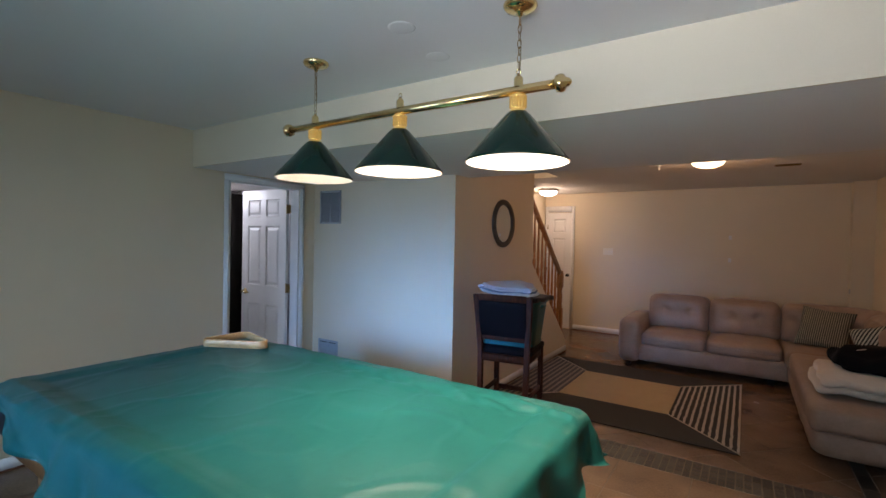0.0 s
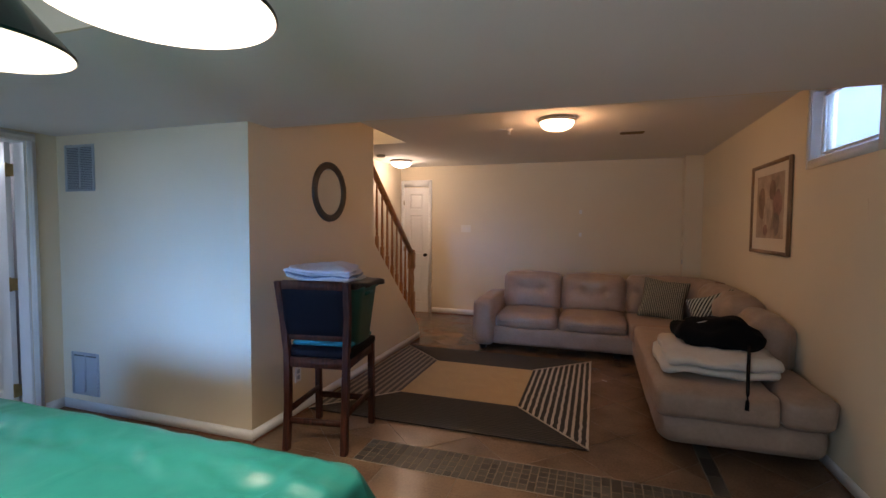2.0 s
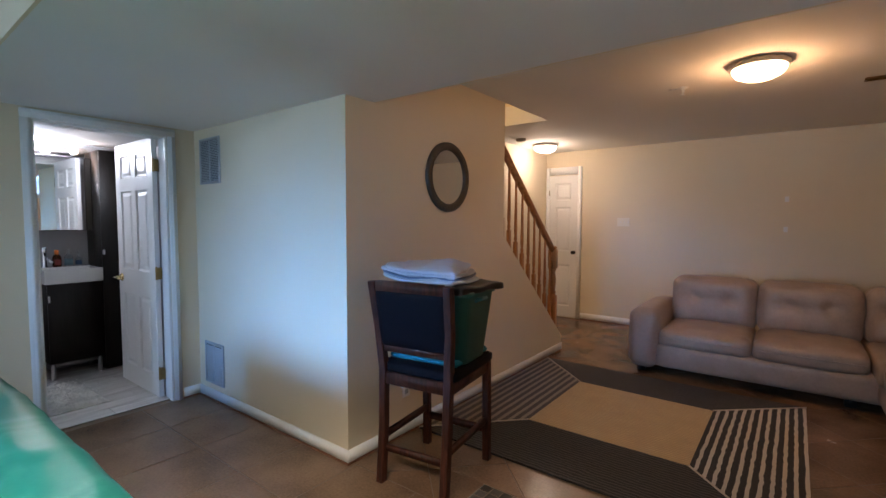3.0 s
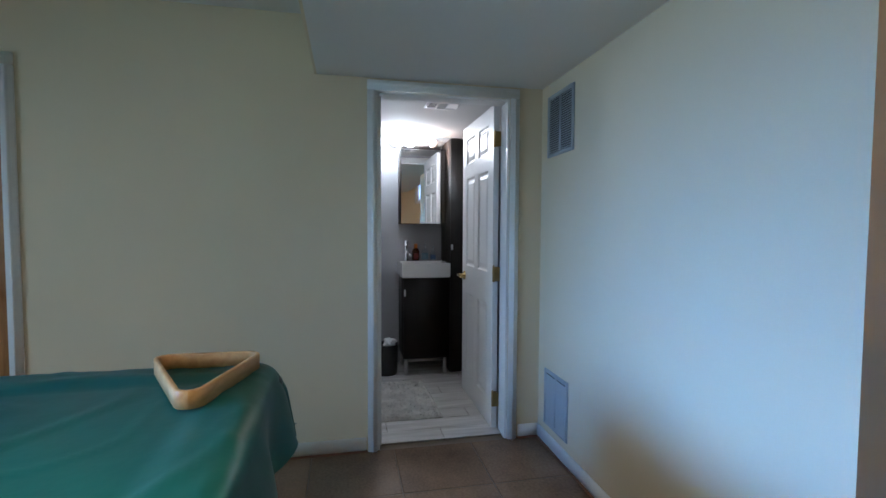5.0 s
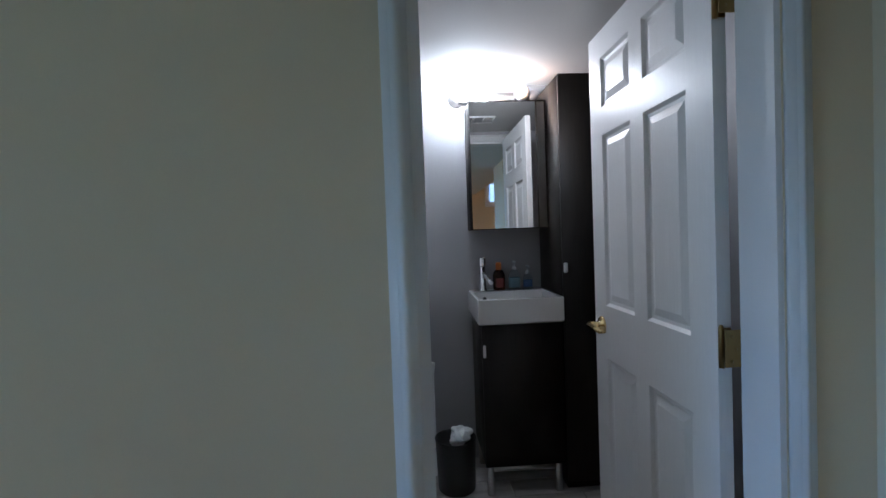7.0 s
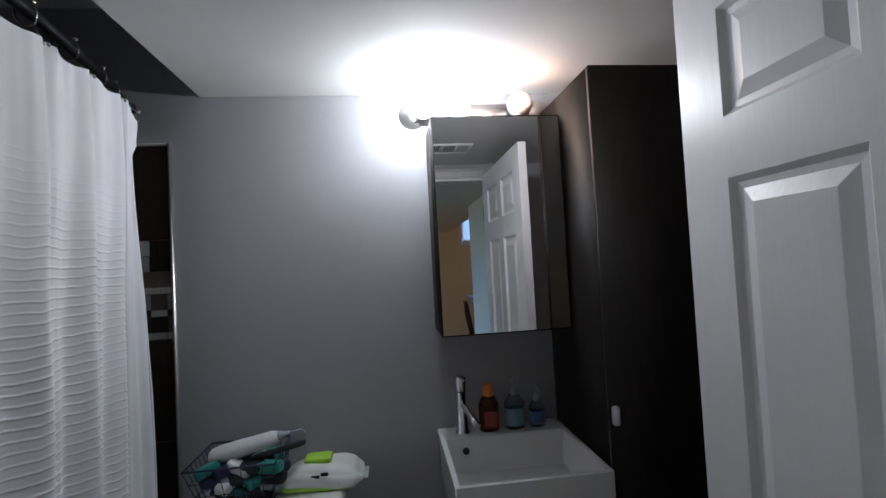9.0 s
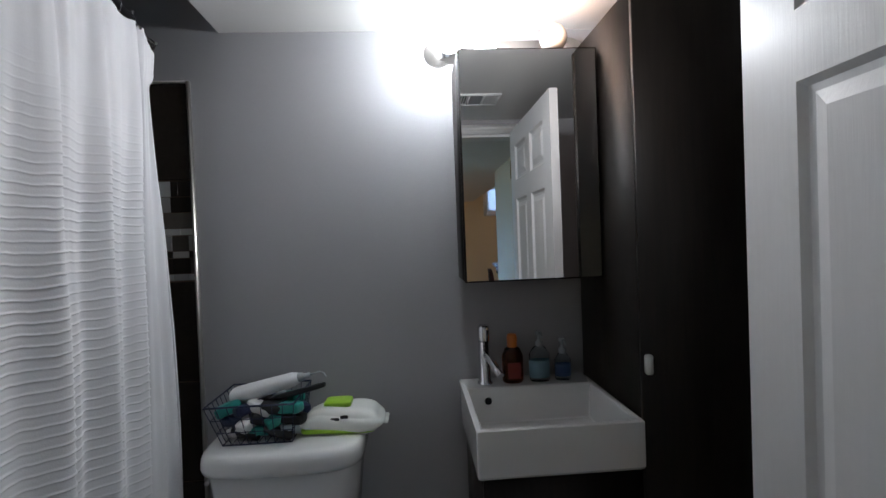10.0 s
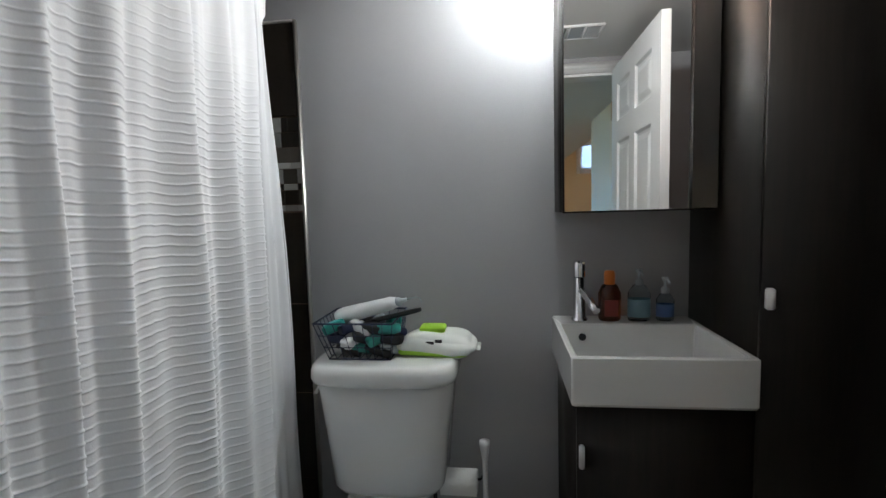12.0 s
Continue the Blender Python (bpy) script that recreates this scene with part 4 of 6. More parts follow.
def plate(name, x0, x1, y0, y1, z0, z1, label, toggles=(), slots=(), mat=None):
    t = thing(name, ((x0 + x1) / 2, (y0 + y1) / 2, z0), label, "electrical plate")
    bm = B()
    box(bm, x0, x1, y0, y1, z0, z1, 0.0007, 1)
    part("cover_plate", bm, mat or WHITEP, t)
    for a in toggles:
        bm = B()
        box(bm, *a, 0.0015)
        part("toggle", bm, WHITEP, t)
    for a in slots:
        bm = B()
        box(bm, *a)
        part("socket_face", bm, CAP, t)
    return t


plate("wall_outlet", NOOKX, NOOKX + 0.006, 3.95, 4.02, 0.25, 0.365, "white electrical outlet low on the stair wall", slots=[(NOOKX + 0.006, NOOKX + 0.008, 3.97, 4.0, z, z + 0.03) for z in (0.27, 0.315)])
sw = [(-1.985 + 0.05 * k, -1.975 + 0.05 * k, NORTH - 0.014, NORTH - 0.007, 1.395, 1.42) for k in range(3)]
plate("light_switch", -2.025, -1.865, NORTH - 0.007, NORTH, 1.35, 1.465, "ivory triple light switch plate on the end wall", sw, mat=pbr("ivory_switch_plastic", (0.78, 0.73, 0.62), 0.35, var=0.03))
plate("wall_bracket", -0.195, -0.155, NORTH - 0.012, NORTH, 1.64, 1.70, "small white bracket on the bare end wall")
plate("wall_bracket", -0.195, -0.155, NORTH - 0.012, NORTH, 1.30, 1.36, "small white bracket on the bare end wall")
plate("wall_bracket", -0.57, -0.50, NORTH - 0.0025, NORTH, 1.24, 1.35, "cream blank plate painted over on the end wall", mat=CREAM)
for z, mat in ((1.98, CREAM), (1.16, CREAM), (0.98, STEEL)):
    bm = B()
    box(bm, 1.165, 1.18, 8.03, 8.06, z - 0.03, z + 0.03, 0.003)
    solid("hinge_plate", bm, mat, "small painted metal hinge plate on the boxed corner", "hinge", "corner hinges")
plate("wall_thermostat", EAST - 0.0025, EAST, 4.05, 4.16, 1.50, 1.61, "cream painted blank plate on the long wall", mat=CREAM)

# ---- bar stool with a bin on it ----
ST = Matrix.Translation((-1.66, 3.765, 0)) @ pose(0, 0, 0, 0, 0, 8)
stool = thing("bar_stool", (-1.66, 3.765, 0), "dark mahogany counter stool with a black leather back", "stool")


def stool_part(name, b, mat, label=""):
    b.transform(ST)
    return part(name, b, mat, stool, label)


def post(b, pts, w, d):
    """A square bar along points with widths w, depths d."""
    rings = [[b.verts.new((x + sx * w / 2, y + sy * d / 2, z)) for sx, sy in ((-1, -1), (1, -1), (1, 1), (-1, 1))] for x, y, z in pts]
    for a, c in zip(rings, rings[1:]):
        for k in range(4):
            b.faces.new((a[k], a[(k + 1) % 4], c[(k + 1) % 4], c[k]))
    b.faces.new(rings[0]), b.faces.new(rings[-1])
    bmesh.ops.recalc_face_normals(b, faces=b.faces)
    bmesh.ops.bevel(b, geom=list(b.edges), offset=0.004, segments=1, affect="EDGES", clamp_overlap=True)
    return b


for s in (-1, 1):
    stool_part("leg", post(B(), [(s * 0.195, -0.262, 0), (s * 0.195, -0.235, 0.30), (s * 0.20, -0.225, 0.62), (s * 0.215, -0.245, 0.85), (s * 0.228, -0.285, 1.095)], 0.042, 0.046), MAHOG)
    stool_part("leg", post(B(), [(s * 0.205, 0.235, 0), (s * 0.205, 0.225, 0.60)], 0.042, 0.042), MAHOG)
    b = B()
    box(b, s * 0.20 - 0.011, s * 0.20 + 0.011, -0.235, 0.225, 0.225, 0.262, 0.003)
    stool_part("stretcher", b, MAHOG)
    b = B()
    box(b, s * 0.203 - 0.013, s * 0.203 + 0.013, -0.225, 0.225, 0.535, 0.60, 0.003)
    stool_part("apron", b, MAHOG)
for y, z0, z1 in ((-0.238, 0.17, 0.205), (0.228, 0.17, 0.21), (-0.226, 0.535, 0.60), (0.226, 0.535, 0.60)):
    b = B()
    box(b, -0.19, 0.19, y - 0.012, y + 0.012, z0, z1, 0.003)
    stool_part("stretcher" if z1 < 0.4 else "apron", b, MAHOG)
b = B()
cushion(b, -0.235, 0.235, -0.225, 0.255, 0.595, 0.655, 0.02, (0, 0, 0.012), 8)
stool_part("seat", b, BLACKL, "black leather seat pad")
b = B()
box(b, -0.205, 0.205, -0.018, 0.018, 1.04, 1.10, 0.006)
b.transform(Matrix.Translation((0, -0.282, 0)) @ pose(0, 0, 0, 0))
stool_part("top_rail", b, MAHOG)
b = B()
box(b, -0.20, 0.20, -0.243, -0.213, 0.715, 0.765, 0.005)
stool_part("lower_rail", b, MAHOG)
b = B()
cushion(b, -0.203, 0.203, -0.018, 0.018, -0.150, 0.155, 0.012, (0, 0.010, 0), 8)
b.transform(Matrix.Translation((0, -0.262, 0.90)) @ pose(0, 0, 0, 9))
stool_part("backrest", b, BLACKL, "black leather back panel")

bin_t = thing("waste_bin", (-1.585, 3.80, 0.66), "teal plastic waste bin with black lid standing on the stool", "waste bin")


def tapered(b, c, z0, z1, a0, b0, a1, b1, r=0.06, n=6, turn=8):
    """An open rounded tub: outside, rim, inside."""
    def outline(a, d, z, inset=0.0):
        pts = []
        for sx, sy, q0 in ((1, 1, 0), (-1, 1, 90), (-1, -1, 180), (1, -1, 270)):
            for k in range(n + 1):
                g = radians(q0 + 90 * k / n)
                pts.append((sx * (a - r) + (r - inset) * math.cos(g), sy * (d - r) + (r - inset) * math.sin(g), z))
        return [b.verts.new(Matrix.Translation(c) @ pose(0, 0, 0, 0, 0, turn) @ Vector(p)) for p in pts]
    rings = [outline(a0, b0, z0), outline(a1, b1, z1 - 0.03), outline(a1 + 0.012, b1 + 0.012, z1 - 0.028), outline(a1 + 0.014, b1 + 0.014, z1), outline(a1, b1, z1, 0.004), outline(a0, b0, z0 + 0.01, 0.006)]
    for p, q in zip(rings, rings[1:]):
        for k in range(len(p)):
            b.faces.new((p[k], p[(k + 1) % len(p)], q[(k + 1) % len(p)], q[k])).smooth = True
    b.faces.new(rings[0]), b.faces.new(rings[-1])
    bmesh.ops.recalc_face_normals(b, faces=b.faces)
    return b


bm = tapered(B(), (-1.575, 3.80, 0), 0.662, 1.05, 0.135, 0.15, 0.175, 0.185)
tub = part("tub", bm, TEAL, bin_t)
bm = B()
box(bm, -1.40, -1.385, 3.74, 3.86, 0.985, 1.01, 0.005)
part("grip", bm, TEAL, tub, "moulded teal side grip")
bm = B()
cushion(bm, -1.78, -1.372, 3.59, 4.01, 1.036, 1.080, 0.014, (0, 0, 0.004), 12, rough=0.012)
part("lid", bm, BLACKP, bin_t, "black plastic lid with liner edge")
bm = B()
box(bm, -1.87, -1.45, 3.60, 3.98, 0.66, 0.69, 0.008)
b2 = bm
b2.transform(Matrix.Translation((-1.66, 3.79, 0)) @ pose(0, 0, 0, 0, 0, 8) @ Matrix.Translation((1.66, -3.79, 0)))
solid("folded_towel", b2, pbr("turquoise_cloth", (0.02, 0.20, 0.24), 0.9, var=0.1, fine=200, bump=0.3), "folded turquoise towel on the stool seat", "towel")
random.seed(9)
for k, (z, mat) in enumerate(((1.085, TOWEL), (1.108, TOWEL_B), (1.120, TOWEL), (1.145, TOWEL))):
    bm = B()
    g = 0.016 if mat is TOWEL_B else 0.024
    jx, jy = random.uniform(-0.02, 0.02), random.uniform(-0.02, 0.02)
    cushion(bm, -0.22 + jx, 0.21 + jx - 0.05 * (k > 2), -0.16 + jy, 0.17 + jy, 0, g, 0.011, (0.02, 0.01, 0.006), 20, rough=0.024, m=Matrix.Translation((-1.66, 3.72, z + 0.002)) @ pose(0, 0, 0, 1.5 if k % 2 else -1, 2, 10 + 4 * k))
    for v in bm.verts:
        v.co += 0.010 * noise.noise_vector(v.co * 19 + Vector((k * 5.0, 0, 0))) * Vector((0.7, 0.7, 0.45))
    solid("folded_linen", bm, mat, "folded pale grey linen stacked on the bin", "linen", "stack of linen")


# ---- living area ----
# rug: five flat fields, mitred
RX0, RX1, RY0, RY1 = -2.07, 0.030, 4.09, 6.13
IX0, IX1, IY0, IY1 = -1.535, -0.518, 4.655, 5.634
rug = thing("area_rug", ((RX0 + RX1) / 2, (RY0 + RY1) / 2, 0), "wool rug with beige centre, charcoal and striped borders", "rug")


def field(name, pts, mat, label, top=0.012):
    bm = B()
    n = len(pts)
    lo = [bm.verts.new((x, y, 0.001)) for x, y in pts]
    hi = [bm.verts.new((x, y, top)) for x, y in pts]
    for k in range(n):
        bm.faces.new((lo[k], lo[(k + 1) % n], hi[(k + 1) % n], hi[k]))
    bm.faces.new(hi), bm.faces.new(lo)
    bmesh.ops.recalc_face_normals(bm, faces=bm.faces)
    part(name, bm, mat, rug, label)


field("centre_field", [(IX0, IY0), (IX1, IY0), (IX1, IY1), (IX0, IY1)], RUG_BEIGE, "beige ribbed centre")
field("border_field", [(RX0, RY0), (RX1, RY0), (IX1, IY0), (IX0, IY0)], RUG_DARK, "charcoal ribbed border")
field("border_field", [(RX1, RY1), (RX0, RY1), (IX0, IY1), (IX1, IY1)], RUG_DARK, "charcoal ribbed border")
field("striped_field", [(RX1, RY0), (RX1, RY1), (IX1, IY1), (IX1, IY0)], RUG_STRIPE, "black and cream striped end")
field("striped_field", [(RX0, RY1), (RX0, RY0), (IX0, IY0), (IX0, IY1)], RUG_GREY, "grey and tan striped end")
for p, q in (((RX1, RY0), (IX1, IY0)), ((RX1, RY1), (IX1, IY1)), ((RX0, RY0), (IX0, IY0)), ((RX0, RY1), (IX0, IY1))):
    bm = B()
    tube(bm, [(*p, 0.011), (*q, 0.011)], 0.007, 6)
    part("seam_cord", bm, pbr("cream_cord", (0.5, 0.44, 0.36), 0.9), rug, "cream seam cord")

# sectional sofa
sofa = thing("sectional_sofa", (0.1, 6.0, 0), "taupe tufted leather sectional sofa with a chaise", "sofa")


def sofa_part(name, bm, label=""):
    bm.transform(Matrix.Translation((0, -0.17, -0.015 if "cushion" in name or "seat" in name else 0)))
    return part(name, bm, LEATHER, sofa, label)


bm = B()
cushion(bm, -1.12, 0.62, 6.44, 7.42, 0.07, 0.30, 0.05, (0, 0.01, 0), 10)
sofa_part("base", bm)
bm = B()
cushion(bm, -1.31, -1.05, 6.40, 7.44, 0.06, 0.60, 0.085, (0.015, 0.01, 0.02), 12, rough=0.006)
sofa_part("arm", bm)
for x0, x1 in ((-1.055, -0.34), (-0.34, 0.40)):
    bm = B()
    cushion(bm, x0 + 0.004, x1 - 0.004, 6.44, 7.15, 0.275, 0.455, 0.065, (0.004, 0.012, 0.03), 12, rough=0.006)
    seat = sofa_part("seat_cushion", bm)
    bm = B()
    pts = [(x0 + 0.03, 6.433, 0.375), ((x0 + x1) / 2, 6.424, 0.378), (x1 - 0.03, 6.433, 0.375)]
    tube(bm, pts, 0.004, 6)
    bm.transform(Matrix.Translation((0, -0.17, -0.015)))
    part("piping", bm, LEATHER, seat)
for x0, x1 in ((-1.055, -0.34), (-0.34, 0.40), (0.40, 0.86)):
    bm = B()
    mx = (x0 + x1) / 2
    dents = [((mx - 0.16, 6.92, 0.68), 0.06, 0.05), ((mx + 0.16, 6.92, 0.68), 0.06, 0.05), ((mx, 6.92, 0.66), 0.025, 0.10)]
    dents += [((mx + q, 6.92, 0.655 + 0.02 * math.sin(q * 40)), 0.014, 0.030) for q in (-0.26, -0.21, -0.10, -0.05, 0.0, 0.05, 0.10, 0.21, 0.26)]
    cushion(bm, x0 + 0.004, x1 - 0.004, 6.95, 7.40, 0.40, 0.875, 0.09, (0.006, 0.05, 0.015), 26, dents, 0.012, m=Matrix.Translation((0, 7.2, 0.4)) @ pose(0, 0, 0, -6) @ Matrix.Translation((0, -7.2, -0.4)))
    sofa_part("back_cushion", bm)
# corner seat and rounded corner back
bm = B()
cushion(bm, 0.405, 1.36, 6.20, 7.42, 0.27, 0.455, 0.06, (0, 0, 0.02), 12, rough=0.006)
sofa_part("corner_seat", bm)
bm = B()
cx, cy = 0.83, 6.68
rings = []
for k in range(19):
    a = radians(95 - 100 * k / 18)
    d = Vector((math.cos(a), math.sin(a), 0))
    wob = 0.012 * noise.noise(Vector((k * 0.6, 1, 2)))
    prof = ((0.27, 0.42), (0.265, 0.55), (0.30 + wob, 0.70), (0.36, 0.835), (0.43, 0.885), (0.50, 0.87), (0.545, 0.80), (0.55, 0.40))
    rings.append([bm.verts.new(Vector((cx, cy, z)) + d * r) for r, z in prof])
for a, c in zip(rings, rings[1:]):
    for k in range(len(a)):
        bm.faces.new((a[k], a[(k + 1) % len(a)], c[(k + 1) % len(a)], c[k])).smooth = True
bm.faces.new(rings[0]), bm.faces.new(rings[-1])
bmesh.ops.recalc_face_normals(bm, faces=bm.faces)
sofa_part("corner_back", bm)
# chaise along the long wall
bm = B()
cushion(bm, 0.44, 1.375, 4.36, 6.60, 0.062, 0.30, 0.10, (0.008, 0.012, 0), 14, rough=0.006)
sofa_part("chaise_base", bm)
bm = B()
cushion(bm, 0.43, 1.10, 4.30, 6.25, 0.275, 0.475, 0.055, (0.01, 0.022, 0.018), 18, rough=0.012)
sofa_part("chaise_cushion", bm)
bm = B()
cushion(bm, 1.095, 1.385, 4.32, 4.98, 0.275, 0.468, 0.055, (0.006, 0.02, 0.016), 12, rough=0.008)
sofa_part("chaise_end", bm)
for y0, y1, xf, top in ((4.96, 5.52, 1.13, 0.82), (5.54, 6.66, 1.07, 0.882)):
    bm = B()
    my = (y0 + y1) / 2
    dents = [((xf, my - 0.12, 0.68), 0.05, 0.05), ((xf, my + 0.12, 0.68), 0.05, 0.05), ((xf, my, 0.67), 0.02, 0.09)]
    cushion(bm, xf, 1.385, y0 + 0.006, y1 - 0.006, 0.40, top, 0.105, (0.05, 0.012, 0.02), 22, dents, 0.012)
    sofa_part("back_cushion", bm)
for x, y in ((-1.21, 6.55), (-1.21, 7.3), (0.3, 6.58), (0.62, 4.75), (1.25, 4.75), (1.25, 7.25)):
    bm = B()
    y -= 0.17
    box(bm, x - 0.035, x + 0.035, y - 0.035, y + 0.035, 0, 0.075, 0.004)
    part("foot", bm, BLACKP, sofa, "short black foot")


def pillow(name, c, w, t, m, mat, label):
    b = B()
    bmesh.ops.create_grid(b, x_segments=18, y_segments=18, size=1.0)
    for v in b.verts:
        u, s = v.co.x, v.co.y
        e = (1 - u ** 4) * (1 - s ** 4)
        k = 1 - 0.10 * (1 - abs(u * s)) * max(abs(u), abs(s)) ** 3
        v.co = Vector((u * w / 2 * k, s * w / 2 * k, t / 2 * max(0, e) ** 0.55 + 0.006 * noise.noise(Vector((u * 2, s * 2, 1)))))
    g = bmesh.ops.duplicate(b, geom=list(b.verts) + list(b.edges) + list(b.faces))
    for v in [e for e in g["geom"] if isinstance(e, bmesh.types.BMVert)]:
        v.co.z *= -1
    bmesh.ops.remove_doubles(b, verts=b.verts, dist=0.0015)
    bmesh.ops.recalc_face_normals(b, faces=b.faces)
    for f in b.faces:
        f.smooth = True
    ob = new(name, mesh_of(name, b, mat))
    ob.matrix_world = m
    ORIGIN[ob] = Vector(c)
    return tagged(ob, label, "pillow", "sofa pillows")


pillow("throw_pillow", (0.62, 6.86, 0.68), 0.47, 0.15, Matrix.Translation((0.775, 6.63, 0.65)) @ pose(0, 0, 0, 62, 0, -12) @ pose(0, 0, 0, 0, 0, -6), PILLOW_A, "square pillow with thin dark and cream stripes on the sofa")
pillow("throw_pillow", (0.90, 6.40, 0.65), 0.40, 0.13, Matrix.Translation((1.07, 5.66, 0.675)) @ pose(0, 0, 0, 62, 0, -22) @ pose(0, 0, 0, 0, 0, 22), PILLOW_B, "square pillow with dark diagonal stripes on the sofa")

# blanket under a black bag
bm = B()
cushion(bm, 0.50, 1.16, 4.38, 5.06, 0.478, 0.545, 0.034, (0.03, 0.03, 0.01), 16, rough=0.022)
cushion(bm, 0.53, 1.18, 4.36, 5.08, 0.535, 0.610, 0.037, (0.02, 0.03, 0.012), 16, rough=0.026)
solid("folded_blanket", bm, FLEECE, "folded cream fleece blanket on the chaise", "blanket")
bag = thing("duffel_bag", (0.88, 4.77, 0.61), "black nylon duffel bag slumped on the folded blanket", "bag")
bm = B()
cushion(bm, 0.64, 1.10, 4.60, 4.94, 0.602, 0.775, 0.08, (0.05, 0.03, 0.02), 16, rough=0.05)
part("bag_body", bm, NYLON, bag)
bm = B()
tube(bm, [(1.045, 4.62, 0.66), (1.008, 4.48, 0.632), (0.975, 4.36, 0.625), (0.960, 4.31, 0.585), (0.905, 4.105, 0.48), (0.896, 4.075, 0.44), (0.894, 4.07, 0.395)], [0.008, 0.010, 0.010, 0.010, 0.010, 0.011, 0.012], 6)
part("strap", bm, NYLON, bag, "black strap hanging over the edge")
bm = B()
tube(bm, [(0.72, 4.66, 0.772), (0.82, 4.68, 0.795), (0.92, 4.72, 0.798), (1.02, 4.76, 0.772)], 0.004, 6)
part("zip", bm, STEEL, bag, "zip along the top")

# picture on the long wall
PY0, PY1, PZ0, PZ1 = 5.03, 5.90, 1.235, 1.985
pic = thing("framed_picture", (EAST, (PY0 + PY1) / 2, PZ0), "framed sepia abstract print with a wide ivory mount", "picture")
for a in ((PY0, PY0 + 0.03, PZ0, PZ1), (PY1 - 0.03, PY1, PZ0, PZ1), (PY0 + 0.03, PY1 - 0.03, PZ0, PZ0 + 0.03), (PY0 + 0.03, PY1 - 0.03, PZ1 - 0.03, PZ1)):
    bm = B()
    box(bm, EAST - 0.028, EAST - 0.002, *a, 0.005)
    part("picture_moulding", bm, FRAME_W, pic)
bm = B()
box(bm, EAST - 0.012, EAST - 0.008, PY0 + 0.03, PY1 - 0.03, PZ0 + 0.03, PZ1 - 0.03)
part("mount", bm, MATB, pic, "ivory mount board")
bm = B()
box(bm, EAST - 0.014, EAST - 0.0125, PY0 + 0.13, PY1 - 0.13, PZ0 + 0.13, PZ1 - 0.10)
part("print", bm, PRINT, pic, "sepia abstract print")
TONES = [pbr("print_tone", c, 0.7, var=0.45, scale=9, fine=30, bump=0.0) for c in ((0.22, 0.14, 0.10), (0.42, 0.33, 0.25), (0.26, 0.15, 0.12), (0.17, 0.13, 0.11))]
for k, (y0, y1, z0, z1, tone) in enumerate(((0.16, 0.36, 0.30, 0.52, 2), (0.36, 0.58, 0.20, 0.46, 1), (0.20, 0.34, 0.16, 0.34, 3), (0.54, 0.70, 0.28, 0.56, 0), (0.30, 0.44, 0.44, 0.60, 0), (0.46, 0.56, 0.15, 0.24, 2))):
    b = B()
    lathe(b, [(0.0, 0.0), (0.6, 0.0), (0.9, 0.0), (1.0, -0.0003)], (0, 0, 0), 14)
    for v in b.verts:
        w = 1 + 0.35 * noise.noise(Vector((v.co.x * 2, v.co.y * 2, k * 3.0)))
        v.co = Vector((EAST - 0.0143 - 0.0003 * k - v.co.z, PY0 + (y0 + y1) / 2 + v.co.x * w * (y1 - y0) / 2, PZ0 + (z0 + z1) / 2 + v.co.y * w * (z1 - z0) / 2))
    part("print_shape", b, TONES[tone], pic)


# ceiling lights
def flush_light(x, y, r, glass, label):
    t = thing("ceiling_light", (x, y, HIGH), label, "ceiling light", "flush ceiling lights")
    bm = B()
    lathe(bm, [(r * 0.6, 0), (r, -0.004), (r * 1.03, -0.018), (r * 0.98, -0.030), (r * 0.90, -0.034), (0, -0.034)], (x, y, HIGH), 40)
    part("pan", bm, NICKEL, t, "brushed nickel pan")
    bm = B()
    lathe(bm, [(r * 0.92, -0.030), (r * 0.90, -0.050), (r * 0.78, -0.078), (r * 0.5, -0.100), (r * 0.2, -0.108), (0, -0.109)], (x, y, HIGH), 40)
    g = part("bowl", bm, glass, t, "lit frosted glass bowl")
    g.visible_shadow = False


flush_light(-0.31, 5.35, 0.165, LAMP_GLASS, "lit frosted bowl ceiling light over the rug")
flush_light(-2.74, 7.43, 0.16, LAMP_GLASS_H, "lit frosted bowl ceiling light in the hall")
bm = B()
lathe(bm, [(0.06, 0), (0.062, -0.02), (0.05, -0.032), (0.03, -0.036), (0, -0.036)], (-2.80, 6.87, HIGH), 24)
solid("smoke_detector", bm, pbr("ivory_plastic", (0.4, 0.38, 0.35), 0.5), "round smoke detector on the hall ceiling", "smoke detector")
sp = thing("sprinkler_head", (-0.80, 5.66, HIGH), "small white pendant sprinkler head on the ceiling", "sprinkler")
bm = B()
lathe(bm, [(0.04, 0), (0.038, -0.005), (0.014, -0.008), (0.012, -0.03), (0.006, -0.032), (0.006, -0.05), (0.016, -0.052), (0.016, -0.055), (0, -0.055)], (-0.80, 5.66, HIGH), 18)
part("head", bm, WHITEP, sp)
bm = B()
box(bm, -0.90, -0.80, 5.648, 5.672, HIGH - 0.008, HIGH, 0.002)
part("surface_clip", bm, WHITEP, sp)
reg = thing("ceiling_register", (0.375, 6.2, HIGH), "brown metal ceiling air register", "air vent")
bm = B()
for a in ((0.26, 0.49, 6.15, 6.165), (0.26, 0.49, 6.235, 6.25), (0.26, 0.275, 6.165, 6.235), (0.475, 0.49, 6.165, 6.235)):
    box(bm, *a, HIGH - 0.008, HIGH, 0.002)
part("register_surround", bm, BRASS_D, reg)
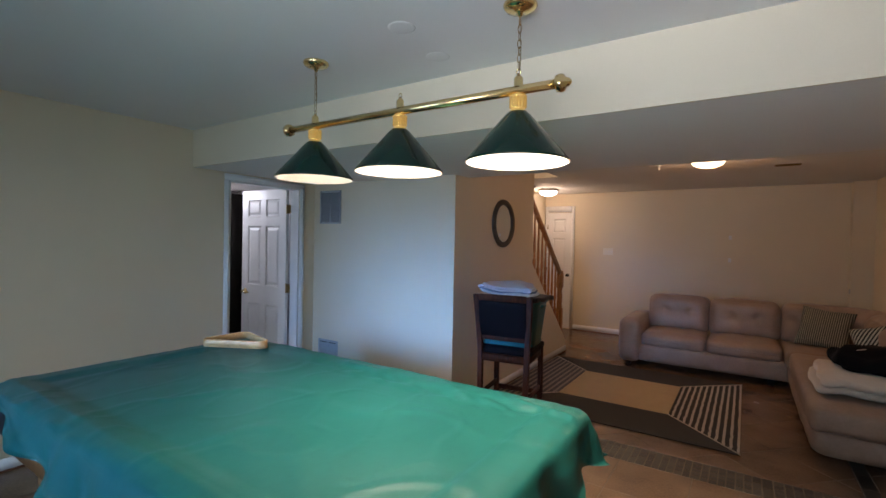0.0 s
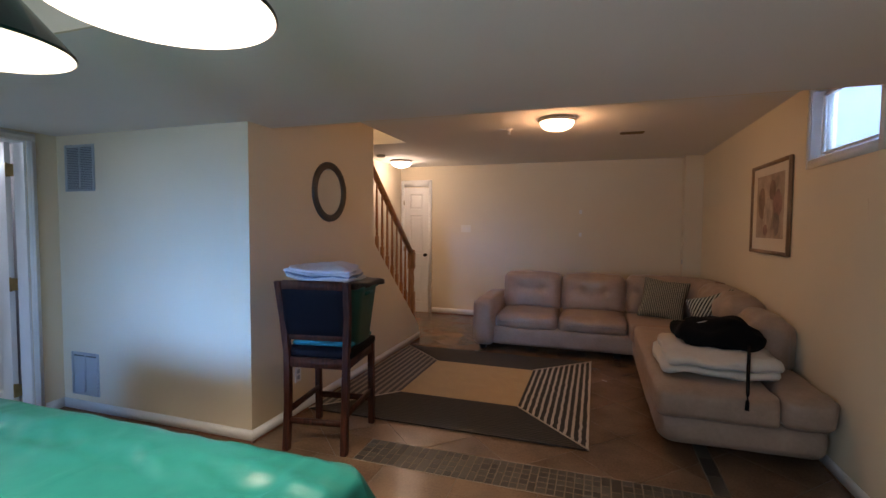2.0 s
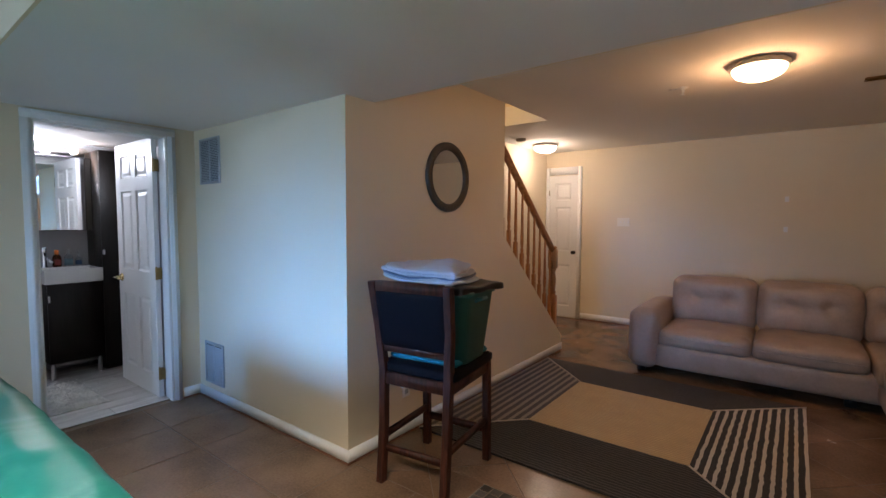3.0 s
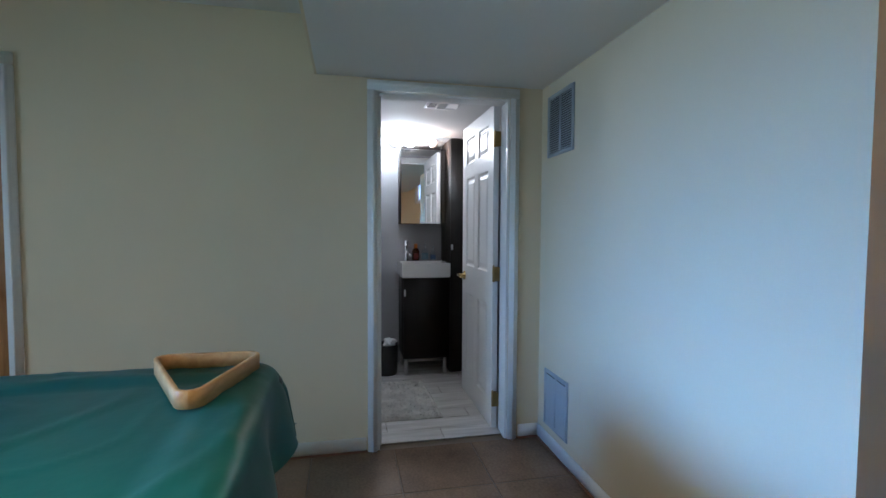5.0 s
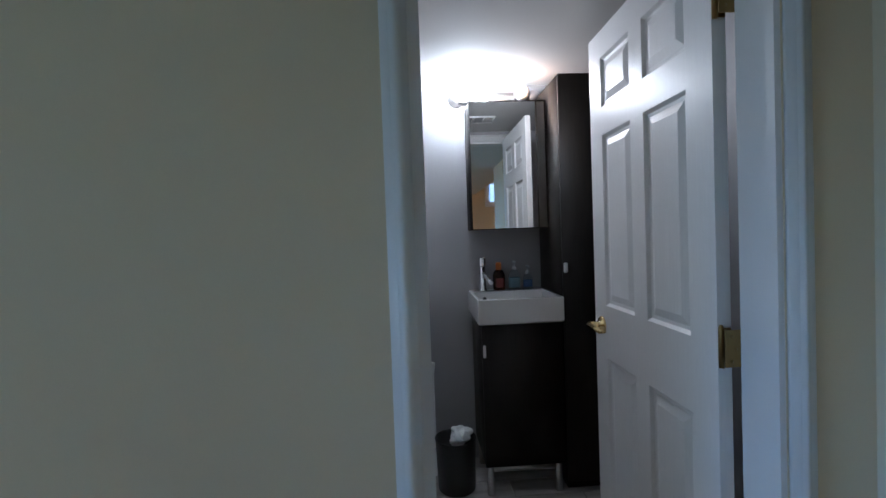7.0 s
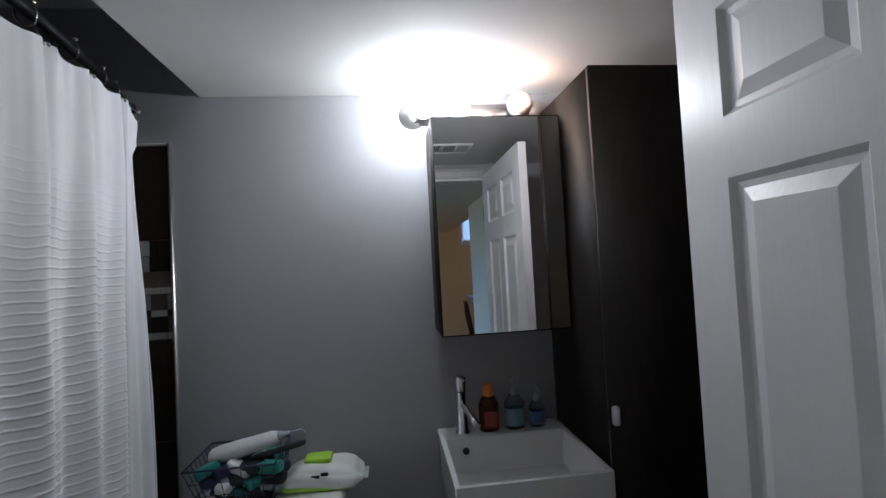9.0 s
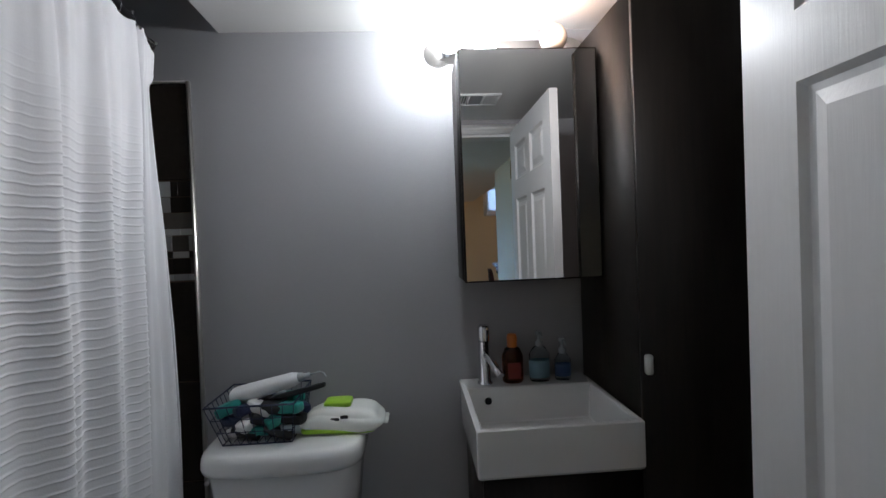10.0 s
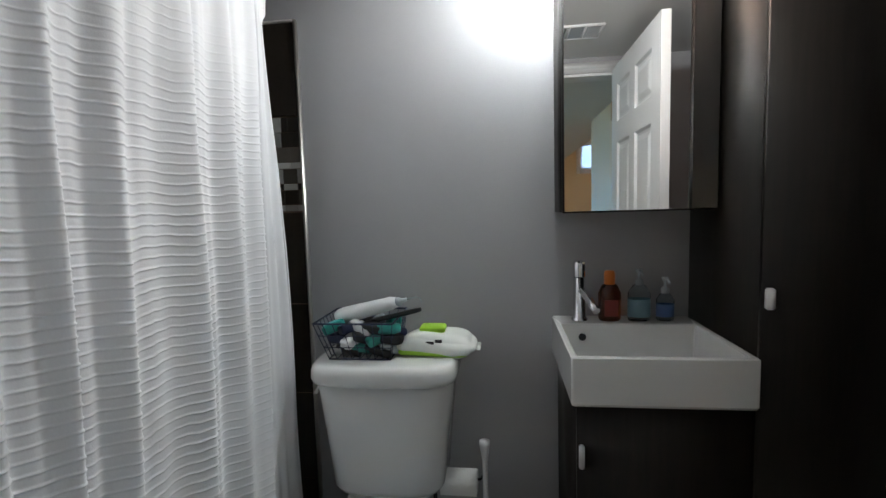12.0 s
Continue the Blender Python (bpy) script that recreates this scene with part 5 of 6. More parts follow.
for i in range(5):
    b = B()
    box(b, 0.275, 0.475, -0.006, 0.006, -0.0007, 0.0007)
    b.transform(Matrix.Translation((0, 6.175 + i * 0.0125, HIGH - 0.005)) @ pose(0, 0, 0, 40))
    part("slat", b, BRASS_D, reg)


# ---- bathroom ----
# tub wall: large dark tiles, a glass mosaic band, metal edge trim
bm = B()
box(bm, BBACK, BBACK + 0.004, BLEFT, 1.962, 0, 1.965)
tiled = setting("wall_tub_tiles", bm, GROUT, "dark brown wall tiles with a glass mosaic band", "tile wall")
for z0, z1 in ((0.0, 0.378), (0.382, 0.698), (0.702, 1.018), (1.022, 1.338), (1.662, 1.963)):
    for y0, y1 in ((BLEFT, 1.36), (1.364, 1.960)):
        bm = B()
        box(bm, BBACK + 0.004, BBACK + 0.012, y0, y1, z0, z1, 0.0015, 1)
        part("tile", bm, TILE_D, tiled)
random.seed(21)
z = 1.342
while z < 1.65:
    h = random.choice((0.022, 0.05, 0.05))
    h = min(h, 1.66 - z)
    y = BLEFT
    while y < 1.955:
        w = min(random.choice((0.024, 0.05, 0.05, 0.10)), 1.96 - y)
        if h > 0.012 and w > 0.006:
            bm = B()
            box(bm, BBACK + 0.004, BBACK + 0.011, y + 0.001, y + w - 0.001, z + 0.001, z + h - 0.001, 0.001, 1)
            part("mosaic_tile", bm, random.choice((MOS_A, MOS_B, MOS_B, TILE_D)), tiled)
        y += w
    z += h
bm = B()
box(bm, BBACK, BBACK + 0.016, 1.962, 1.972, 0, 1.972, 0.002)
box(bm, BBACK, BBACK + 0.016, BLEFT, 1.962, 1.965, 1.972, 0.002)
part("edge_trim", bm, STEEL, tiled, "satin metal tile edging")
bm = B()
cushion(bm, BBACK + 0.02, -4.02, BLEFT + 0.005, 1.90, 0.0, 0.42, 0.03, (0, 0.0, 0), 6)
solid("bathtub", bm, PORCELAIN, "white bathtub behind the shower curtain", "bathtub")

# rod, rings and curtain
RODZ = 2.088


def rod_y(x):
    """The rod bows out over the room."""
    return 1.851 + 0.115 * math.sin(math.pi * min(1.0, max(0.0, (x - BBACK) / 1.55)))


rod = thing("curtain_rod", (-4.8, 2.0, RODZ), "black curved metal shower curtain rod", "curtain rod")
bm = B()
tube(bm, [(BBACK + 0.012 + 1.536 * q / 24, rod_y(BBACK + 0.012 + 1.536 * q / 24), RODZ) for q in range(25)], 0.0125, 14)
part("rod", bm, IRON, rod)
for x, s in ((BBACK + 0.001, 90), (-4.011, -90)):
    bm = B()
    lathe(bm, [(0, 0), (0.02, 0), (0.02, 0.008), (0.016, 0.014), (0.0126, 0.02)], (x, 1.851, RODZ), 20, pose(0, 0, 0, 0, s))
    part("rod_end", bm, IRON, rod)
curtain = thing("shower_curtain", (-4.75, 1.955, 0.12), "white waffle-pleated cotton shower curtain hanging in folds", "shower curtain")
CX0, CX1, CZ0, CZ1 = -5.38, -4.06, 0.10, 2.030
RINGS = 10
random.seed(33)
steps = [random.uniform(-0.012, 0.012) for _ in range(40)]


def along_height(z, knots):
    """Straight pieces between (height, value) knots, given from the top down."""
    for (z1, a), (z0, b) in zip(knots, knots[1:]):
        if z >= z0:
            w = min(1.0, (z - z0) / (z1 - z0))
            w = w * w * (3 - 2 * w)
            return b + (a - b) * w
    return knots[-1][1]


FLAP = 0.12


def sheet(u, z):
    """Place of the cloth at the share u along the rod and height z. The first share is a plain flap folded back."""
    k = (CZ1 - z) / (CZ1 - CZ0)
    edge = along_height(z, [(2.03, -5.392), (1.95, -5.375), (1.885, -5.325), (1.41, -5.388), (0.79, -5.434), (0.10, -5.485)])
    fold = along_height(z, [(2.03, -5.290), (1.88, -5.290), (1.40, -5.245), (0.10, -5.15)])
    x = edge + (fold - edge) * u / FLAP if u < FLAP else fold + (CX1 - fold) * (u - FLAP) / (1 - FLAP)
    ph = 2 * math.pi * (u * 9.5 + 0.25 * math.sin(u * 9.0 + 0.5) + 0.10 * math.sin(u * 23))
    amp = 0.009 + 0.010 * min(1.0, k * 3.0)
    if u < FLAP:
        amp *= 0.25
    y = rod_y(x) + 0.012 + 0.058 * max(0.0, 1 - u / 0.5) + amp * math.sin(ph) + 0.008 * math.sin(ph * 2.1 + 1.3 + k * 1.5) * min(1, k * 2)
    y += 0.010 * noise.noise(Vector((u * 7, z * 1.3, 2.0)))
    y -= 0.030 * min(1.0, k * 5) * max(0.0, 1 - abs(u - FLAP + 0.015) / 0.018)
    y += 0.012 * min(1.0, k * 5) * math.exp(-((u - FLAP - 0.02) / 0.015) ** 2)
    near_ring = abs((u * (RINGS - 1) + 0.5) % 1.0 - 0.5) / (RINGS - 1)
    y -= 0.020 * math.exp(-(near_ring / 0.012) ** 2) * max(0.0, 1 - k * 2.4)
    y += 0.006 * noise.noise(Vector((u * 55, z * 1.6, 6.0))) * max(0.0, 1 - k * 2.5)
    sag = 0.055 * max(0.0, 1 - u / 0.10) ** 1.3 * max(0.0, 1 - k * 8)
    sag += 0.008 * (math.sin(math.pi * ((u * (RINGS - 1)) % 1.0))) ** 2 * max(0.0, 1 - k * 9)
    if u > FLAP:
        place = u * 30 + 0.6 * math.sin(z * 2.3)
        col, part_way = int(place), place % 1.0
        lift = 0.40 * (steps[col % 40] * (1 - part_way) + steps[(col + 1) % 40] * part_way) + 0.0030 * noise.noise(Vector((u * 75, z * 9, 1.0)))
        w = ((z + lift) % 0.0205) / 0.0205
        rib = math.exp(-((w - 0.5) / 0.09) ** 2) * (0.8 + 0.6 * noise.noise(Vector((u * 24, z * 5, 4.0))))
        y += 0.0031 * rib * max(0.0, min(1.0, (k - 0.11) / 0.12))
    return Vector((x, y, z - sag))


bm = B()
NU, NV = 280, 1350
rows = [[bm.verts.new(sheet(i / NU, CZ0 + (CZ1 - CZ0) * j / NV)) for i in range(NU + 1)] for j in range(NV + 1)]
for j in range(NV):
    for i in range(NU):
        bm.faces.new((rows[j][i], rows[j][i + 1], rows[j + 1][i + 1], rows[j + 1][i])).smooth = True
part("cloth", bm, CURTAIN, curtain)
bm = B()
tube(bm, [sheet(0, CZ0 + (CZ1 - CZ0) * j / 24) + Vector((0.0, 0, 0)) for j in range(25)], 0.004, 6)
part("side_hem", bm, CURTAIN, curtain)
for r in range(RINGS):
    u = min(0.995, r / (RINGS - 1) + 0.012)
    p = sheet(u, CZ1)
    bm = B()
    ring = [(p.x + 0.004 * math.sin(a), rod_y(p.x) + 0.021 * math.cos(a), RODZ - 0.008 + 0.026 * math.sin(a)) for a in [2 * math.pi * q / 18 for q in range(18)]]
    tube(bm, ring, 0.0018, 6, True)
    tube(bm, [(p.x, rod_y(p.x) + 0.012, RODZ - 0.03), (p.x, p.y + 0.006, CZ1 - 0.015)], 0.0018, 6)
    for q in (Vector((p.x, rod_y(p.x) + 0.014, RODZ + 0.016)), Vector((p.x, p.y + 0.009, CZ1 - 0.014))):
        lathe(bm, [(0, -0.006), (0.0045, -0.004), (0.006, 0), (0.0045, 0.004), (0, 0.006)], q, 10)
    part("curtain_ring", bm, CHROME, curtain, "chrome hook with ball ends")

# vanity unit, basin, tall cabinet, mirror cabinet
van = thing("vanity_cabinet", (-5.36, 3.0, 0), "black-brown veneer vanity cabinet on steel legs", "cabinet")
bm = B()
box(bm, BBACK, -5.172, 2.808, 3.200, 0.15, 0.852, 0.002)
part("body", bm, ESPRESSO, van)
bm = B()
box(bm, -5.170, -5.152, 2.806, 3.202, 0.155, 0.849, 0.002)
d = part("cabinet_door", bm, ESPRESSO, van)
bm = B()
box(bm, -5.152, -5.138, 2.809, 2.822, 0.695, 0.755, 0.003)
part("handle", bm, WHITEP, d, "pale metal tab handle")
for y in (2.83, 3.17):
    for x in (-5.18, -5.50):
        bm = B()
        box(bm, x - 0.015, x + 0.015, y - 0.015, y + 0.015, 0, 0.15, 0.002)
        part("leg", bm, STEEL, van, "square steel leg")
bm = B()
box(bm, -5.195, -5.165, 2.845, 3.155, 0.125, 0.15, 0.002)
part("front_bar", bm, STEEL, van, "steel bar between the legs")

basin = thing("wash_basin", (-5.35, 3.0, 0.857), "square white porcelain basin on the vanity", "sink")
bm = B()
X0, X1, Y0, Y1, Z0, Z1 = BBACK + 0.002, -5.134, 2.790, 3.208, 0.853, 0.977
ix0, ix1, iy0, iy1, iz = X0 + 0.105, X1 - 0.014, Y0 + 0.016, Y1 - 0.016, 0.875


def quad_ring(x0, x1, y0, y1, z):
    return [bm.verts.new(p) for p in ((x0, y0, z), (x1, y0, z), (x1, y1, z), (x0, y1, z))]


rr = [quad_ring(X0, X1 - 0.006, Y0 + 0.006, Y1 - 0.006, Z0), quad_ring(X0, X1, Y0, Y1, Z0 + 0.006), quad_ring(X0, X1, Y0, Y1, Z1), quad_ring(ix0, ix1, iy0, iy1, Z1), quad_ring(ix0 + 0.02, ix1 - 0.012, iy0 + 0.012, iy1 - 0.012, iz)]
for a, c in zip(rr, rr[1:]):
    for k in range(4):
        bm.faces.new((a[k], a[(k + 1) % 4], c[(k + 1) % 4], c[k]))
bm.faces.new(rr[0]), bm.faces.new(rr[-1])
bmesh.ops.recalc_face_normals(bm, faces=bm.faces)
bmesh.ops.bevel(bm, geom=list(bm.edges), offset=0.004, segments=3, affect="EDGES", clamp_overlap=True)
for f in bm.faces:
    f.smooth = f.calc_area() < 0.003
part("bowl", bm, PORCELAIN, basin)
bm = B()
lathe(bm, [(0.011, 0), (0.011, 0.002), (0.007, 0.003), (0, 0.001)], (ix0 + 0.008, 2.868, 0.938), 18, pose(0, 0, 0, 0, 78))
part("overflow_ring", bm, IRON, basin, "metal overflow hole")
bm = B()
lathe(bm, [(0.022, 0), (0.022, 0.004), (0.014, 0.006), (0, 0.003)], ((ix0 + ix1) / 2, 3.0, iz), 18)
part("drain", bm, CHROME, basin, "chrome drain")

tap = thing("basin_tap", (-5.495, 2.868, 0.978), "chrome single-lever mixer tap on the basin", "tap")
bm = B()
lathe(bm, [(0.024, 0), (0.024, 0.006), (0.019, 0.010), (0.019, 0.135), (0, 0.135)], (-5.495, 2.868, 0.978), 22)
part("column", bm, CHROME, tap)
bm = B()
lathe(bm, [(0.0195, 0.138), (0.0195, 0.180), (0.016, 0.186), (0, 0.186)], (-5.495, 2.868, 0.978), 22)
tube(bm, [(-5.485, 2.868, 1.158), (-5.455, 2.868, 1.163), (-5.42, 2.868, 1.166)], 0.004, 8)
part("lever", bm, CHROME, tap)
bm = B()
tube(bm, [(-5.49, 2.870, 1.075), (-5.455, 2.882, 1.062), (-5.42, 2.892, 1.043), (-5.395, 2.90, 1.028)], [0.013, 0.012, 0.0115, 0.011], 12)
part("spout", bm, CHROME, tap)

ob1 = thing("lotion_bottle", (-5.495, 2.958, 0.978), "amber plastic bottle with an orange cap on the basin", "bottle", "bottles on the basin")
bm = B()
lathe(bm, [(0, 0), (0.030, 0.0), (0.034, 0.006), (0.034, 0.085), (0.024, 0.108), (0.014, 0.115), (0, 0.115)], (-5.495, 2.958, 0.978), 22, scale=(0.7, 1))
body = part("bottle_body", bm, AMBER, ob1)
bm = B()
lathe(bm, [(0.0145, 0.112), (0.0165, 0.114), (0.0165, 0.146), (0.013, 0.154), (0, 0.155)], (-5.495, 2.958, 0.978), 18)
part("cap", bm, ORANGE, ob1, "orange cap")
bm = B()
box(bm, -5.4705, -5.4685, 2.938, 2.978, 0.995, 1.045)
part("label_panel", bm, pbr("red_brown_label", (0.22, 0.03, 0.02), 0.5), body, "red-brown label without readable words")
for y, r, h, lab in ((3.045, 0.033, 0.106, "clear aqua pump bottle with a blue label"), (3.121, 0.026, 0.080, "small clear pump bottle with a blue label")):
    o = thing("soap_bottle", (-5.495, y, 0.978), lab + " on the basin", "bottle", "bottles on the basin")
    bm = B()
    lathe(bm, [(0, 0), (r * 0.9, 0), (r, 0.006), (r, h * 0.8), (r * 0.6, h), (0.010, h + 0.006), (0, h + 0.006)], (-5.495, y, 0.978), 20, scale=(0.7, 1))
    body = part("bottle_body", bm, AQUA, o)
    bm = B()
    lathe(bm, [(r * 0.97, 0.012), (r * 1.02, 0.013), (r * 1.02, h * 0.62), (r * 0.97, h * 0.63)], (-5.495, y, 0.978), 20, scale=(0.7, 1))
    part("label_band", bm, BLUEL if r < 0.03 else pbr("pale_blue_label", (0.14, 0.26, 0.32), 0.4), body, "blue label without readable words")
    bm = B()
    lathe(bm, [(0.011, h + 0.004), (0.012, h + 0.018), (0.005, h + 0.022), (0.004, h + 0.04), (0.010, h + 0.043), (0.010, h + 0.052), (0, h + 0.053)], (-5.495, y, 0.978), 14)
    tube(bm, [(-5.495, y, 0.978 + h + 0.048), (-5.47, y, 0.978 + h + 0.046), (-5.455, y, 0.978 + h + 0.038)], 0.0035, 7)
    part("pump", bm, CAP, o, "clear plastic pump")

tall = thing("tall_cabinet", (-5.35, 3.43, 0), "tall black-brown veneer bathroom cabinet", "cabinet")
bm = B()
box(bm, BBACK, -5.160, 3.212, 3.61, 0.06, 2.048, 0.002)
part("body", bm, ESPRESSO, tall)
bm = B()
box(bm, -5.158, -5.140, 3.209, 3.608, 0.064, 2.045, 0.002)
d = part("cabinet_door", bm, ESPRESSO, tall)
bm = B()
box(bm, -5.140, -5.122, 3.211, 3.228, 1.092, 1.140, 0.003)
part("handle", bm, WHITEP, d, "pale metal tab handle")
bm = B()
box(bm, BBACK, -5.19, 3.22, 3.60, 0, 0.06)
part("plinth", bm, ESPRESSO, tall)

mc = thing("mirror_cabinet", (-5.45, 3.008, 1.313), "black-brown wall cabinet with a full mirror door", "mirror cabinet")
bm = B()
box(bm, BBACK, -5.373, 2.802, 3.206, 1.315, 1.980, 0.0015)
part("body", bm, ESPRESSO, mc)
bm = B()
box(bm, -5.371, -5.357, 2.801, 3.207, 1.313, 1.982, 0.0015)
d = part("cabinet_door", bm, ESPRESSO, mc)
bm = B()
box(bm, -5.357, -5.3535, 2.806, 3.202, 1.318, 1.977)
part("mirror_glass", bm, MIRROR, d, "mirror glass")

# light bar over the mirror
bar = thing("vanity_light", (-5.55, 2.98, 2.05), "chrome vanity light bar with frosted globes, one unlit", "wall light")
bm = B()
box(bm, BBACK, BBACK + 0.018, 2.76, 3.20, 2.015, 2.085, 0.006, 3)
for k, (y, s) in enumerate(((2.76, -1), (3.20, 1))):
    lathe(bm, [(0, 0.026), (0.02, 0.024), (0.026, 0.018), (0.038, 0.014), (0.045, 0.006), (0.047, 0)], (BBACK, y, 2.05), 24, pose(0, 0, 0, 0, 90))
part("backplate", bm, STEEL, bar)
for k, y in enumerate((2.79, 2.90, 3.11)):
    bm = B()
    lathe(bm, [(0.022, 0), (0.024, 0.012), (0.019, 0.03), (0.019, 0.06), (0, 0.06)], (BBACK + 0.018, y, 2.05), 18, pose(0, 0, 0, 0, 90))
    part("lamp_holder", bm, CHROME, bar)
    bm = B()
    lathe(bm, [(0, -0.042)] + [(0.042 * math.sin(radians(a)), -0.042 * math.cos(radians(a))) for a in range(15, 180, 15)] + [(0, 0.042)], (-5.445, y, 2.048), 22)
    g = part("globe", bm, BULB_C if k < 2 else PORCELAIN, bar, "lit frosted globe" if k < 2 else "unlit white globe")
    if k < 2:
        g.visible_shadow = False

# ceiling exhaust grille
ex = thing("ceiling_vent", (-4.415, 2.985, BCEIL), "white ceiling exhaust grille with three banks of louvres", "air vent")
bm = B()
for a in ((-4.50, -4.485, 2.87, 3.10), (-4.345, -4.33, 2.87, 3.10), (-4.485, -4.345, 2.87, 2.885), (-4.485, -4.345, 3.085, 3.10), (-4.485, -4.345, 2.945, 2.955), (-4.485, -4.345, 3.015, 3.025)):
    box(bm, *a, BCEIL - 0.010, BCEIL, 0.002)
part("vent_surround", bm, WHITEP, ex)
# dark sheet painted as the shade above the louvres
bm = B()
box(bm, -4.485, -4.345, 2.885, 3.085, BCEIL - 0.002, BCEIL - 0.0005)
part("backing", bm, VENT_D, ex)
for y0, y1, tilt in ((2.885, 2.945, 40), (2.955, 3.015, 0), (3.025, 3.085, -40)):
    for i in range(5):
        b = B()
        box(b, -4.485, -4.345, -0.006, 0.006, -0.0007, 0.0007)
        b.transform(Matrix.Translation((0, y0 + 0.006 + i * 0.012, BCEIL - 0.006)) @ pose(0, 0, 0, tilt))
        part("louvre", b, VENT if tilt == 0 else WHITEP, ex)

# toilet
toilet = thing("toilet", (-5.2, 2.275, 0), "white porcelain two-piece toilet", "toilet")


def egg(b, rows, cx, cy, n=36, cap=(True, True)):
    """Rings of (half length forward, half length back, half width, height, shift)."""
    rings = []
    for f, k, w, z, s in rows:
        ring = []
        for i in range(n):
            a = 2 * math.pi * i / n
            c, d = math.cos(a), math.sin(a)
            ring.append(b.verts.new((cx + s + (f if c > 0 else k) * c, cy + w * math.copysign(abs(d) ** 0.9, d), z)))
        rings.append(ring)
    for p, q in zip(rings, rings[1:]):
        for i in range(n):
            b.faces.new((p[i], p[(i + 1) % n], q[(i + 1) % n], q[i])).smooth = True
    if cap[0]:
        b.faces.new(rings[0])
    if cap[1]:
        b.faces.new(rings[-1])
    bmesh.ops.recalc_face_normals(b, faces=b.faces)
    return b


def tank_shape(rows, n=28):
    """Rings of (side, side, front, height): flat back, front bowed with wide rounded shoulders."""
    b = B()
    rings = []
    for y0, y1, x, z in rows:
        ring = [b.verts.new((BBACK + 0.012, y0, z))]
        for k in range(n + 1):
            a = math.pi * k / n
            c, d = math.cos(a), math.sin(a)
            side = -math.copysign(abs(c) ** 0.52, c)
            depth = d ** 0.52
            ring.append(b.verts.new((x - 0.135 + 0.135 * depth, (y0 + y1) / 2 + side * (y1 - y0) / 2, z)))
        ring.append(b.verts.new((BBACK + 0.012, y1, z)))
        rings.append(ring)
    for p, q in zip(rings, rings[1:]):
        for i in range(len(p)):
            b.faces.new((p[i], p[(i + 1) % len(p)], q[(i + 1) % len(p)], q[i])).smooth = True
    b.faces.new(rings[0]), b.faces.new(rings[-1])
    bmesh.ops.recalc_face_normals(b, faces=b.faces)
    return b


part("tank", tank_shape([(2.10, 2.41, -5.372, 0.446), (2.082, 2.432, -5.357, 0.453), (2.075, 2.442, -5.350, 0.470), (2.068, 2.460, -5.318, 0.66), (2.062, 2.478, -5.285, 0.832)]), PORCELAIN, toilet)
part("tank_lid", tank_shape([(2.062, 2.482, -5.280, 0.830), (2.052, 2.493, -5.266, 0.836), (2.050, 2.495, -5.262, 0.850), (2.052, 2.493, -5.264, 0.872), (2.056, 2.490, -5.267, 0.882), (2.062, 2.484, -5.273, 0.889), (2.070, 2.476, -5.281, 0.8915), (2.085, 2.461, -5.296, 0.892)]), PORCELAIN, toilet)
part("bowl", egg(B(), [(0.22, 0.22, 0.11, 0.0, 0.0), (0.21, 0.2, 0.10, 0.02, 0.0), (0.18, 0.2, 0.095, 0.15, 0.02), (0.24, 0.22, 0.15, 0.30, 0.06), (0.275, 0.22, 0.178, 0.385, 0.08), (0.27, 0.22, 0.172, 0.40, 0.08)], -5.16, 2.26), PORCELAIN, toilet)
bm = B()
cushion(bm, BBACK + 0.02, -5.28, 2.13, 2.39, 0.30, 0.453, 0.03, (0, 0, 0), 8)
part("tank_shelf", bm, PORCELAIN, toilet)
part("seat_lid", egg(B(), [(0.275, 0.17, 0.18, 0.402, 0.08), (0.285, 0.175, 0.186, 0.408, 0.08), (0.285, 0.175, 0.186, 0.43, 0.08), (0.27, 0.165, 0.172, 0.442, 0.08)], -5.16, 2.26), WHITEP, toilet)
bm = B()
lathe(bm, [(0, 0), (0.014, 0), (0.014, 0.012), (0.008, 0.02), (0, 0.02)], (-5.39, 2.074, 0.79), 14, pose(0, 0, 0, 90))
tube(bm, [(-5.39, 2.058, 0.79), (-5.375, 2.056, 0.789), (-5.352, 2.057, 0.786)], 0.006, 8)
part("flush_lever", bm, WHITEP, toilet)

# wire basket of toiletries on the tank
bk = thing("wire_basket", (-5.44, 2.195, 0.893), "dark blue wire basket full of toiletries on the tank", "basket")


def bask(s, t, k):
    """Point of the basket wall: s, t in -1..1, k height share."""
    return Vector((-5.425 + s * (0.085 + 0.022 * k), 2.205 - 0.012 * k + t * (0.094 + 0.026 * k), 0.896 + 0.112 * k))


for k, r in ((0.0, 0.0022), (0.33, 0.0013), (0.66, 0.0013), (1.0, 0.003)):
    bm = B()
    tube(bm, [bask(s, t, k) for s, t in ((-1, -1), (1, -1), (1, 1), (-1, 1))], r, 6, True)
    part("hoop_wire", bm, BLUEW, bk)
for i in range(9):
    u = -1 + 2 * i / 8
    for a, c in (((-1, u), (-1, u)), ((1, u), (1, u)), ((u, -1), (u, -1)), ((u, 1), (u, 1))):
        bm = B()
        tube(bm, [bask(*a, 0), bask(*a, 1)], 0.0012, 5)
        part("upright_wire", bm, BLUEW, bk)
    bm = B()
    tube(bm, [bask(-1, u, 0), bask(1, u, 0)], 0.0012, 5)
    part("bottom_wire", bm, BLUEW, bk)
random.seed(12)
mats = (BLACKP, GREENB, BLACKP, WHITEP, BLUEW, GREENB, CAP)
